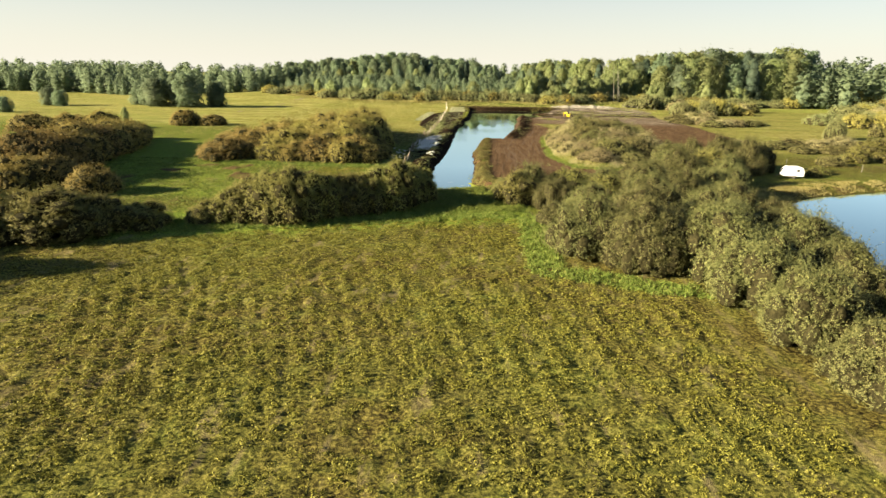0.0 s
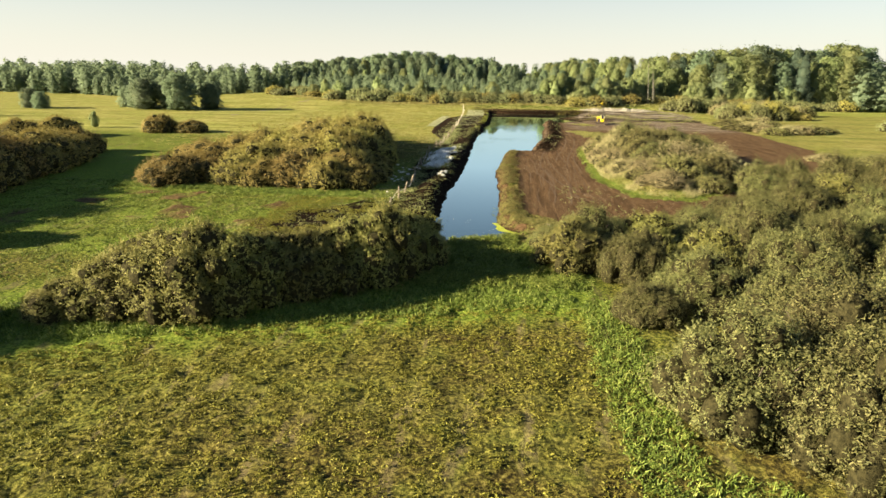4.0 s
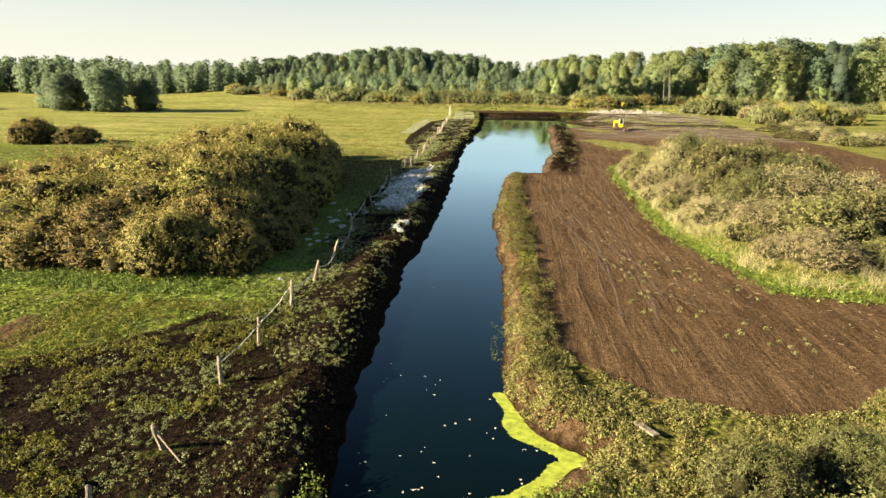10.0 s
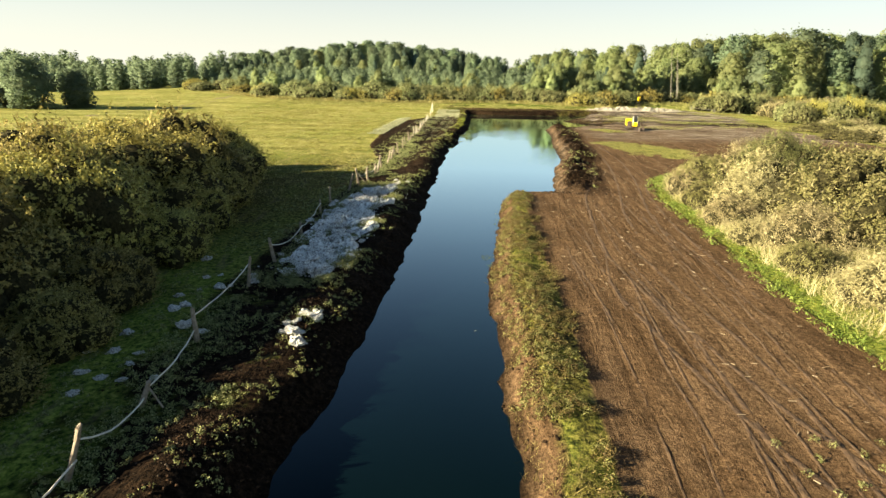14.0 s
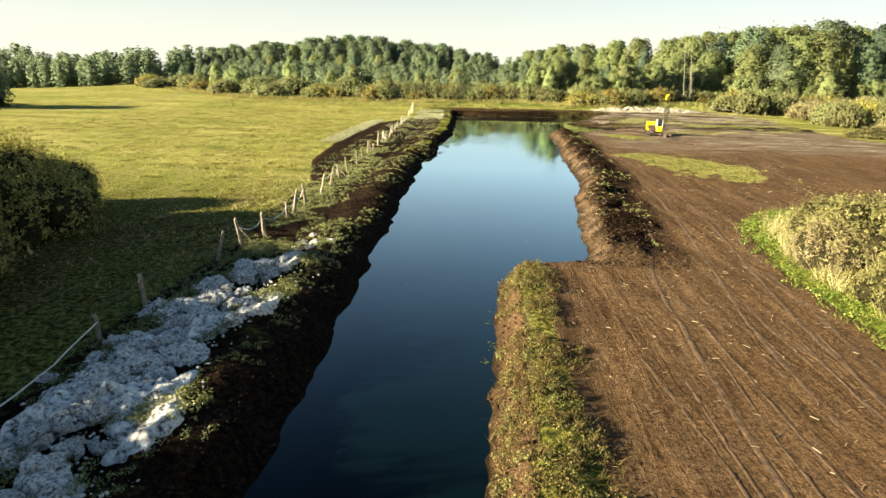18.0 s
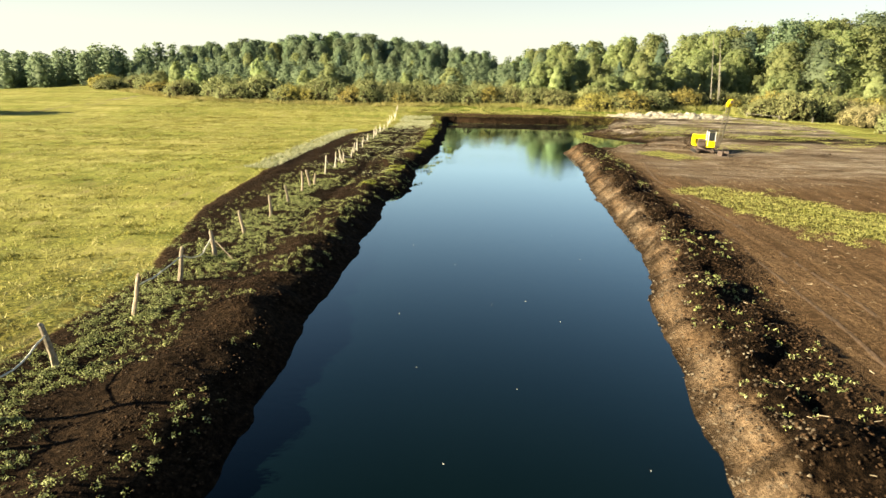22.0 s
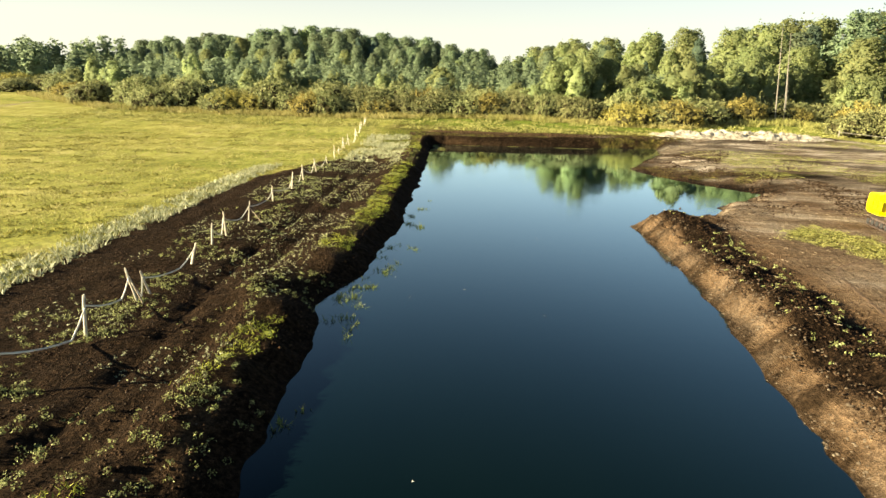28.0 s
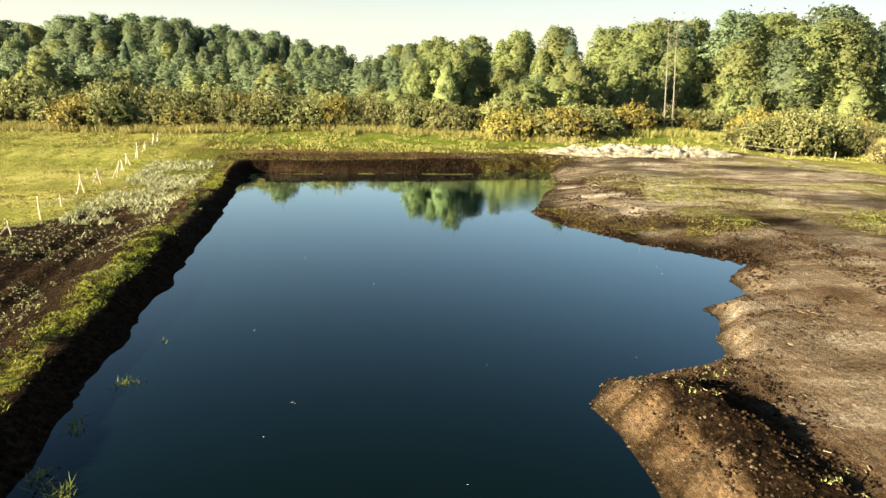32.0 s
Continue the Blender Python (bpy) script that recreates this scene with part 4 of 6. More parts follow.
bushes(HAZEL, 3.0, 4.6, [(76, 124, 4, 3.6), (82, 124, 4, 4.0), (88, 127, 4, 3.8), (69.5, 117, 2.4, 2.6), (77, 117, 3, 2.0), (54, 100.5, 1.8, 1.4), (51.5, 97.6, 1.6, 1.2), (33, 92, 3, 4.8)], "scrub beside the small pond")
bushes(BRUSH_GREEN + BRUSH, 3.0, 3.6, [(63, 137, 4, 1.8), (68, 140, 4, 2), (74, 139, 4, 2), (80, 142, 4, 2.2), (86, 138, 4, 2.4), (92, 141, 4, 2.2), (98, 146, 5, 2.6), (57, 141, 3, 1.4), (66, 130, 3, 1.5), (79, 132, 4, 2.2), (71, 196, 6, 2.2), (79, 199, 6, 2.2), (65, 206, 5, 1.8), (73, 212, 6, 2.4), (86, 205, 5, 1.8), (69, 226, 5, 2), (78, 232, 6, 2.4)], "scrub on the dry land")
# tall bushes and trees to the west, whose shade falls on the meadow
bushes(HAZEL, 3.0, 4.6, [(-50, 35.5, 4.5, 6.6), (-53, 30, 4.5, 6.2), (-58, 38, 5, 6)], "hedge at the pond's end")
# ---- woods ----
FRONT = np.array([(-470, 380), (-330, 380), (-260, 360), (-190, 335), (-140, 345), (-104, 320), (-76, 300), (-50, 297), (-20, 297), (-6, 302), (10, 301), (36, 295), (55, 308), (75, 316), (106, 310), (150, 312), (240, 310), (330, 300)], float)


def front_y(x):
    return float(np.interp(x, FRONT[:, 0], FRONT[:, 1]))




for x in (*np.arange(-126, 150, 5.0), *np.arange(-124, 150, 7.0)):
    x = x + random.uniform(-2, 2)
    y = front_y(x) + random.choice((random.uniform(-1.5, 2.5), random.uniform(6, 10)))
    plant(FAR_BUSH[random.randrange(3)], x, y, random.uniform(0.85, 1.4), random.uniform(0.75, 1.25), group="bushes at the wood's edge")
for x in (*np.arange(-100, 140, 7.0), 18, 27, 33, 41):
    x = x + random.uniform(-3, 3)
    plant(SAPLING[random.randrange(2)], x, front_y(x) + random.uniform(5, 14), random.uniform(0.9, 1.6), random.uniform(0.7, 1.35), group="young trees at the wood's edge")
for x in np.arange(32, 116, 3.2):
    x = x + random.uniform(-1.2, 1.2)
    plant(SAPLING[random.randrange(2)], x, front_y(x) + random.uniform(4, 12), random.uniform(1.2, 1.9), random.uniform(0.9, 1.6), group="young trees at the wood's edge")
for x in (*np.arange(30, 112, 5.5), *np.arange(-70, 6, 5.5)):
    x = x + random.uniform(-2, 2)
    plant(FAR_BUSH[random.choice((0, 2))], x, front_y(x) + random.uniform(0, 5), random.uniform(1.1, 1.6), random.uniform(1.1, 1.6), group="bushes at the wood's edge")
# front of the tall wood: y and the height of its tops by x
WALL = np.array([(-240, 450, 23), (-160, 450, 21.5), (-144, 450, 22.5), (-127, 450, 25), (-100, 450, 27), (-71, 450, 29.5), (-56, 450, 29), (-38, 450, 27), (-15, 450, 24.3), (5, 450, 21.3), (8, 450, 16), (14, 450, 17),
                 (24, 440, 22.5), (40, 425, 25), (50, 410, 26), (57, 380, 25.5), (65, 350, 24), (76, 342, 25), (90, 337, 27.5), (111, 336, 29.5), (134, 336, 29.5), (170, 340, 30)], float)


def wall_at(x):
    return float(np.interp(x, WALL[:, 0], WALL[:, 1])), float(np.interp(x, WALL[:, 0], WALL[:, 2]))


TOPS = {id(p): v for ps, v in ((ALDER, 17), (BIRCH, 15), (PINE, 18)) for p in ps}
for row, (off, space) in enumerate(((-44, 10), (-26, 8.5), (-12, 7.2), (0, 6), (10, 5.8))):
    for x in np.arange(-150, 170, space):
        x = x + random.uniform(-2.5, 2.5)
        y0, top_z = wall_at(x)
        y = y0 + off + random.uniform(-3, 3)
        if y < front_y(x) + 8:
            continue
        h = (top_z - ground_z(x, y)) * random.uniform(0.86, 1.03) * (0.5, 0.66, 0.82, 0.97, 1.0)[row]
        kind = random.random()
        pick = (BIRCH if kind < 0.66 else ALDER if kind < 0.93 else PINE) if x > 10 or row < 1 else (PINE if kind < 0.14 else ALDER if kind < 0.92 else BIRCH)
        proto = random.choice(pick)
        k = h / TOPS[id(proto)]
        plant(proto, x, y, k * (random.uniform(1.15, 1.4) if pick is PINE else random.uniform(1.15, 1.5)), k, group="trees of the wood")
for x, y, top in ((15, 309, 13), (18.5, 312, 14.5), (22, 310, 15.5), (26.5, 313, 14), (30, 309, 12.5), (34, 315, 13), (41, 313, 11), (47, 316, 13.5), (53, 319, 14)):
    k = (top - ground_z(x, y)) / 15
    plant(BIRCH[random.randrange(3)], x, y, k * random.uniform(1.1, 1.35), k, group="young trees at the wood's edge")
# clumps of trees standing out on the meadow
for x, y, h in ((-126, 244, 14), (-133, 248, 13), (-140, 244, 12), (-147, 252, 11), (-155, 256, 9), (-118, 252, 11), (-177, 236, 7), (-185, 240, 8), (-168, 196, 6)):
    plant(random.choice(ALDER), x, y, h / 17 * 2.0, h / 17, sink=0.9, group="trees on the meadow")
plant(SAPLING[1], -108, 170, 0.5, 0.5, group="trees on the meadow")
for x, y, h in ((-76, 58, 8), (-84, 66, 8), (-94, 76, 8.5), (-104, 88, 8.5)):
    plant(ALDER[1], x, y, h / 17 * 1.5, h / 17, sink=0.6, group="trees on the meadow")

# bare dead trees before the wood
for x, y, h in ((61.3, 307, 19), (63.6, 308, 18), (64.4, 309, 15.0)):
    dead = thing("dead_tree", x, y, ground_z(x, y), "bare grey dead tree with a straight trunk", "tree", "dead trees")
    bm = bmesh.new()
    rod(bm, (0, 0, -0.3), (-0.9, 0, h * 0.5), 0.13, 0.09, 7)
    rod(bm, (-0.9, 0, h * 0.5), (-1.8, 0.1, h), 0.09, 0.025, 7)
    part("trunk", bm, GREY_BARK, dead)
    for i in range(16):
        bm = bmesh.new()
        z0, a, ln = h * (0.25 + 0.045 * i), i * 2.4, 0.8 - 0.035 * i
        lx = -1.8 * z0 / h
        rod(bm, (lx, 0, z0), (lx + ln * math.cos(a), ln * math.sin(a), z0 + 0.5), 0.02, 0.008, 5)
        part("branch", bm, GREY_BARK, dead)

# deep woods behind, too many to count
wood_v, wood_f, wood_n, base_i = [], [], [], 0
gen = np.random.default_rng(5)
trees_low = []
for i in range(3):
    ls = []
    for k in range(34):
        u = k / 33
        q = 3.0 * max(0.3, 1 - (abs(2 * u - 0.75) / 1.25) ** 2.8) ** 0.6 * gen.uniform(0.75, 1.05)
        a = k * 2.4 + i
        ls.append((max(q - 0.6, 0) * math.cos(a), max(q - 0.6, 0) * math.sin(a), 1.5 + 15.4 * u, 0.95, 0.95, gen.uniform(0.9, 1.4)))
    p, w = lobes_points(ls, 640, gen, low=-0.5, deep=0.4, gap=0)
    v, f, nn = joined(cards(p, w, 0.7, gen, aspect=0.85, soft=0.3), core_balls([(0, 0, 1.5 + 15 * u, 3 * q, 3 * q, 2.4) for u, q in ((0.12, 0.55), (0.36, 0.65), (0.6, 0.5), (0.82, 0.3))], 0.95, 3))
    trees_low.append((v, f, crown_normals(v, nn, 6.0, 0.66)))
spots = []
for o in (20, 32):
    for x in np.arange(-240, 175, 6):
        y0, top_z = wall_at(x)
        spots.append((x + random.uniform(-3, 3), y0 + o + random.uniform(-4, 4), (top_z - 7.0) * random.uniform(0.85, 1.0)))
for o in np.arange(12, 100, 9.0):
    for x in np.arange(-122, 150, 6.5):
        y = front_y(x) + o + random.uniform(-4, 4)
        if y < wall_at(x)[0] + 6:
            spots.append((x + random.uniform(-3, 3), y, random.uniform(4.5, 7.5) + 0.03 * o))
spots += [(x + random.uniform(-4, 4), front_y(x) + o + random.uniform(-6, 6), random.uniform(9, 13) + 0.07 * o + 4 * (x < -240)) for o in (4, 14, 26, 40, 60, 80) for x in np.arange(-480, -140, 7.5)]
spots += [(x + random.uniform(-4, 4), front_y(x) + o + random.uniform(-6, 6), random.uniform(19, 27)) for o in (6, 20, 36, 52) for x in np.arange(155, 420, 8.5)]
spots += [(x + random.uniform(-8, 8), 640 + random.uniform(-50, 60), random.uniform(17, 25)) for x in np.arange(-520, 560, 9)]
for x, y, h in spots:
    v, f, nn = trees_low[random.randrange(3)]
    a, s = random.uniform(0, 6.28), h / 17.5
    wide = 1.6 if h > 9.5 else 1.9
    c, sn = math.cos(a) * s * wide, math.sin(a) * s * wide
    wood_v.append(np.stack([v[:, 0] * c - v[:, 1] * sn + x, v[:, 0] * sn + v[:, 1] * c + y, v[:, 2] * s + ground_z(x, y) - (1.5 if h > 9.5 else 0.9)], 1))
    wood_f.append(f + base_i)
    wood_n.append(np.stack([nn[:, 0] * math.cos(a) - nn[:, 1] * math.sin(a), nn[:, 0] * math.sin(a) + nn[:, 1] * math.cos(a), nn[:, 2]], 1))
    base_i += len(v)
stuff("far_woods", np_mesh("far_woods", np.concatenate(wood_v), np.concatenate(wood_f), LEAF_ALDER_HAZED, normals=np.concatenate(wood_n)), "dense mixed woods closing the far horizon", "woods")

# ---- grass ----
gen = np.random.default_rng(12)
fx, fy, fz = scatter(-42, 18, 9, 62, 80000, gen, lambda x, y, g: (signed(x, y, [(-60, 5), (-60, 36), (-38, 46), (-20, 55), (-7, 63), (4, 62), (4, 45), (14, 40), (16, 22), (16, 5)]) < 0)
                      & (lattice_noise(x, y, 0.42, 4) + 0.4 * (lattice_noise(x, y, 6, 2) - 0.5) + 0.08 * np.cos((x + (0.17 - 0.012 * x) * (y - 20)) * 2 * math.pi / 1.1 + 9 * (fbm(x, y, 14, 1) - 0.5)) * (y < 44) > 0.4))


def tussocks(name, x, y, z, size, leaf, per, material, label, category="grass"):
    """Low domes of short leaves."""
    n = len(x)
    w = gen.normal(0, 1, (n * per, 3))
    w /= np.linalg.norm(w, axis=1)[:, None]
    w[:, 2] = np.abs(w[:, 2])
    k = np.repeat(np.broadcast_to(size, n) * gen.uniform(0.6, 1.5, n), per)
    p = np.repeat(np.stack([x, y, z], 1), per, 0) + w * (k * gen.uniform(0.5, 1.1, n * per))[:, None] * np.array((1.25, 1.0, 0.8))
    v, f, nn = cards(p, w, leaf, gen, aspect=0.6, soft=0.4)
    return stuff(name, np_mesh(name, v, f, material, normals=nn), label, category)


tussocks("field_grass", fx, fy, fz, 0.11, 0.088, 8, GRASS_OLIVE, "olive stubbly mown grass in rows")
mx, my, mz = scatter(-75, -10, 60, 100, 30000, gen, lambda x, y, g: (g["soil"] < 0.5) & (y > 62 + 0.35 * x + 12) & (lattice_noise(x, y, 1.2, 6) > 0.4))
tussocks("meadow_grass", mx, my, mz, 0.1, 0.14, 4, GRASS_LUSH, "green tufted meadow grass beside the pond")
mx, my, mz = scatter(-80, -15, 138, 325, 60000, gen, lambda x, y, g: (g["soil"] < 0.5) & (lattice_noise(x, y, 1.5, 8) > 0.5))
v, f = blades(mx, my, mz, 0.16, 0.04, 3, gen, 0.6)
stuff("dry_meadow_grass", np_mesh("dry_meadow_grass", v, f, GRASS_DRY), "sunlit yellowed meadow grass", "grass")
mx, my, mz = scatter(-75, -16, 150, 285, 60000, gen, lambda x, y, g: (g["soil"] < 0.4) & (lattice_noise(x * 0.45 + y * 0.12, y * 1.3 - x * 0.35, 1.1, 68) + 0.5 * fbm(x, y, 18, 69) > 0.98))
tussocks("meadow_tufts", mx, my, mz, 0.16, 0.1, 7, GRASS_OLIVE, "darker uncut tufts in the mown yellow meadow")
vx, vy, vz = scatter(-40, 18, 40, 72, 26000, gen, lambda x, y, g: (np.abs(y - (63.5 + 0.33 * np.clip(x, -60, 0)) - 1.5) < 3.2) & (x < 3) | (np.abs(signed(x, y, [(5, 62), (5, 45), (14.5, 41), (16.5, 20), (40, 20), (40, 62)])) < 1.4))
v, f = blades(vx, vy, vz, 0.26, 0.05, 5, gen, 0.7)
stuff("verge_grass", np_mesh("verge_grass", v, f, GRASS_LUSH), "lush green grass verge along the hedge", "grass")
bx, by, bz = scatter(-4, 3.5, 82, 146, 26000, gen, lambda x, y, g: (g["d"] > 0.25) & (x < 0.25 + 0.35 * np.sin(y)) & (lattice_noise(x, y, 1.1, 3) > 0.55))
v, f = blades(bx[::2], by[::2], bz[::2], 0.2, 0.011, 6, gen, 1.0)
stuff("bank_grass", np_mesh("bank_grass", v, f, BANK_WEED), "brownish dry grass on the narrow pond bank", "grass")
ex, ey, ez = scatter(9, 38, 95, 162, 26000, gen, lambda x, y, g: (g["dm"] < 0.6) & (g["dm"] > -0.6 - 2.0 * lattice_noise(x, y, 3, 3)) & (lattice_noise(x, y, 1.6, 13) > 0.35))
v, f = blades(ex[::2], ey[::2], ez[::2], 0.2, 0.022, 6, gen, 0.9)
stuff("mound_grass", np_mesh("mound_grass", v, f, GRASS_LUSH), "bright green grass around the mound's foot", "grass")
sx, sy, sz = scatter(13, 29, 169, 225, 16000, gen, lambda x, y, g: np.minimum(signed(x, y, STRIPS[0]), signed(x, y, STRIPS[1])) + (fbm(x, y, 2.4, 2) - 0.5) * 7 < gen.uniform(-0.8, 0.6, len(x)))
v, f = blades(sx, sy, sz, 0.14, 0.022, 5, gen, 1.0)
ex, ey, ez = scatter(11, 36, 97, 160, 14000, gen, lambda x, y, g: g["dm"] < -1.2)
v2, f2 = blades(ex, ey, ez, 0.4, 0.011, 7, gen, 0.8)
stuff("mound_straw", np_mesh("mound_straw", v2, f2, GRASS_DRY), "dry straw grass between the mound's bushes", "grass")
stuff("strip_grass", np_mesh("strip_grass", v, f, GRASS_PALE), "green grass strip left on the bare soil", "grass")
ex, ey, ez = scatter(27, 75, 222, 274, 26000, gen, lambda x, y, g: (g["d"] > 3) & (fbm(x * 0.5, y, 6.0, 83) > np.where(y > 258, 0.5, 0.6)))
v, f = blades(ex, ey, ez, 0.1, 0.02, 5, gen, 1.0)
stuff("shore_grass", np_mesh("shore_grass", v, f, GRASS_PALE), "thin new grass on the levelled shore", "grass")
ex, ey, ez = scatter(28, 62, 66, 104, 16000, gen, lambda x, y, g: (g["d2"] > 0.3) & (g["d2"] < 5) & (lattice_noise(x, y, 1.6, 85) > 0.35))
v, f = blades(ex, ey, ez, 0.35, 0.02, 6, gen, 0.7)
stuff("pond_straw", np_mesh("pond_straw", v, f, GRASS_DRY), "straw-coloured grass round the small pond", "grass")
nx_, ny_, nz_ = scatter(-75, 110, 276, 312, 40000, gen, lambda x, y, g: (y > 278) & (g["soil"] < 0.5) & (lattice_noise(x, y, 2.5, 8) > 0.45))
v, f = blades(nx_, ny_, nz_, 0.3 + 0.9 * step(290, 296, ny_), 0.06, 3, gen, 0.4)
stuff("marsh_grass", np_mesh("marsh_grass", v, f, GRASS_PALE), "tall marsh grass between pond and wood", "grass")
nx_, ny_, nz_ = scatter(-110, 110, 286, 318, 60000, gen, lambda x, y, g: (np.abs(y - np.interp(x, FRONT[:, 0], FRONT[:, 1]) + 4.5) < 2.2))
v, f = blades(nx_, ny_, nz_, 1.0, 0.05, 3, gen, 0.3)
stuff("dry_reeds", np_mesh("dry_reeds", v, f, GRASS_DRY), "band of dry straw-coloured reeds before the bushes", "reeds")


# weeds: small rosettes of leaves
def weeds(name, x, y, z, size, leaf, per, material, label):
    n = len(x)
    w = gen.normal(0, 1, (n * per, 3))
    w /= np.linalg.norm(w, axis=1)[:, None]
    w[:, 2] = np.abs(w[:, 2])
    p = np.repeat(np.stack([x, y, z], 1), per, 0) + w * (np.repeat(np.broadcast_to(size, n), per) * gen.uniform(0.5, 1.2, n * per))[:, None]
    v, f, nn = cards(p, w, leaf, gen, aspect=0.6)
    return stuff(name, np_mesh(name, v, f, material, normals=nn), label, "weeds")


wx, wy, wz = scatter(-20, -9.5, 76, 252, 44000, gen, lambda x, y, g: (g["d"] > 0.8) & (1.25 * np.exp(-((x - np.interp(y, [76, 150, 200, 250], [-14.4, -15.2, -16.2, -17.8])) / 1.7) ** 2) + np.exp(-((g["d"] - 2.2) / 0.8) ** 2) * np.where(y < 150, 0.7, 0.35) + 0.16 > gen.random(len(x)) * np.where(y < 145, 1.6, np.where(y < 194, 1.15, 3.2))) & (lattice_noise(x, y, 2.0, 5) > np.where((y > 145) & (y < 194), 0.36, 0.48)))
weeds("fence_weeds", wx, wy, wz, 0.13, 0.05, 20, WEED, "pale green weeds along the fence and bank")
wx, wy, wz = scatter(-25, -9.3, 73, 118, 9000, gen, lambda x, y, g: (g["d"] > 0.7) & (lattice_noise(x, y, 0.9, 55) + 0.5 * lattice_noise(x, y, 4, 56) > 0.72))
tx, ty, tz = scatter(-27, -14, 73, 94, 5200, gen, lambda x, y, g: lattice_noise(x, y, 1.7, 77) + 0.03 * (-18 - x) > 0.5)
weeds("soil_grass", tx, ty, tz, 0.16, 0.065, 18, GRASS_OLIVE, "grass tufts growing through the dug soil")
weeds("soil_weeds", wx, wy, wz, 0.1, 0.06, 11, WEED, "small pale green weeds sprouting on the dug peat")
wx, wy, wz = scatter(-3, 18, 79, 95, 14000, gen, lambda x, y, g: (g["d"] > 0.12) & ((g["soil"] < 0.75) | (g["d"] < 2.4) & (y < 88)) & (y > 76 + 0.2 * x) & (lattice_noise(x, y, 1.1, 57) > 0.38))
half = gen.random(len(wx)) < 0.6
weeds("shore_weeds", wx[half], wy[half], wz[half], 0.18, 0.075, 20, GRASS_PALE, "pale green leafy weeds between the scrub and the bare soil")
weeds("shore_straw", wx[~half], wy[~half], wz[~half], 0.2, 0.075, 20, WEED_DRY, "yellowed weeds between the scrub and the bare soil")
wx, wy, wz = scatter(5, 13, 86.5, 106, 90, gen, lambda x, y, g: (g["soil"] > 0.7) & (lattice_noise(x, y, 3, 58) > 0.5))
weeds("soil_tufts", wx, wy, wz, 0.16, 0.055, 50, WEED, "grey-green tufts sprouting on the levelled soil")
wx, wy, wz = scatter(-4, 1.3, 83, 146, 5200, gen, lambda x, y, g: (g["d"] > 0.25) & (x < 0.3 + 0.7 * np.sin(y * 0.9) * lattice_noise(x, y, 2, 3)) & (lattice_noise(x, y, 1.3, 5) > 0.42))
half = gen.random(len(wx)) < 0.5
weeds("bank_weeds", wx[half], wy[half], wz[half], 0.22, 0.06, 44, BANK_WEED, "yellowed leafy weeds on the pond bank")
weeds("bank_herbs", wx[~half], wy[~half], wz[~half], 0.19, 0.06, 44, BANK_HERB, "pale green herbs in clumps on the pond bank")
wx, wy, wz = scatter(-9, 4, 65, 80, 2600, gen, lambda x, y, g: (g["d"] > 0.3) & (lattice_noise(x, y, 1.5, 25) > 0.3))
weeds("pond_end_nettles", wx, wy, wz + 0.1, 0.42, 0.095, 44, GRASS_LUSH, "tall nettles and herbs at the pond's end")
wx, wy, wz = scatter(-40, 22, 40, 72, 9000, gen, lambda x, y, g: (np.abs(y - (63.5 + 0.33 * np.clip(x, -60, 0)) - 1.5) < 3.6) & (x < 5) | (np.abs(signed(x, y, [(5, 62), (5, 45), (14.5, 41), (16.5, 20), (40, 20), (40, 62)])) < 1.8))
weeds("verge_herbs", wx, wy, wz, 0.26, 0.085, 26, GRASS_LUSH, "bright green leafy herbs along the hedge's foot")
wx, wy, wz = scatter(9, 38, 95, 162, 5000, gen, lambda x, y, g: (g["dm"] < 0.7) & (g["dm"] > -1.0 - 2.5 * lattice_noise(x, y, 3, 3)) & (lattice_noise(x, y, 2.2, 13) > 0.45))
weeds("mound_herbs", wx, wy, wz, 0.26, 0.1, 18, GRASS_LUSH, "green herbs in clumps round the mound's foot")
wx, wy, wz = scatter(11, 37, 97, 160, 12000, gen, lambda x, y, g: (g["dm"] < -1.0) & (lattice_noise(x, y, 2.5, 14) > 0.4))
v, f = blades(wx, wy, wz, 0.95, 0.009, 6, gen, 0.45)
stuff("mound_stalks", np_mesh("mound_stalks", v, f, PALE_STRAW), "tall pale dry stalks standing on the mound", "reeds")
wx, wy, wz = scatter(3, 15, 146, 228, 2600, gen, lambda x, y, g: (g["d"] > 1.2) & (g["d"] < 5) & (lattice_noise(x, y, 3.0, 5) > 0.55))
weeds("spoil_weeds", wx, wy, wz, 0.13, 0.075, 12, WEED, "weeds on the dug spoil")
wx, wy, wz = scatter(-50, 25, 62, 100, 3000, gen, lambda x, y, g: (np.abs(y - 97 - 0.05 * x) < 2.0) & (x < -18) | (g["dm"] < 1) & (g["dm"] > -2) & (x < 20))
weeds("nettles", wx, wy, wz, 0.32, 0.15, 12, GRASS_LUSH, "green nettles at the foot of the bushes")
wx, wy, wz = scatter(-52, -20, 93, 98.5, 3400, gen, lambda x, y, g: (np.abs(y - 96.2 + 0.04 * (x + 18)) < 1.1 + 0.8 * lattice_noise(x, y, 2, 81)))
weeds("bush_nettles", wx, wy, wz, 0.35, 0.1, 18, GRASS_LUSH, "band of green nettles along the bushes")

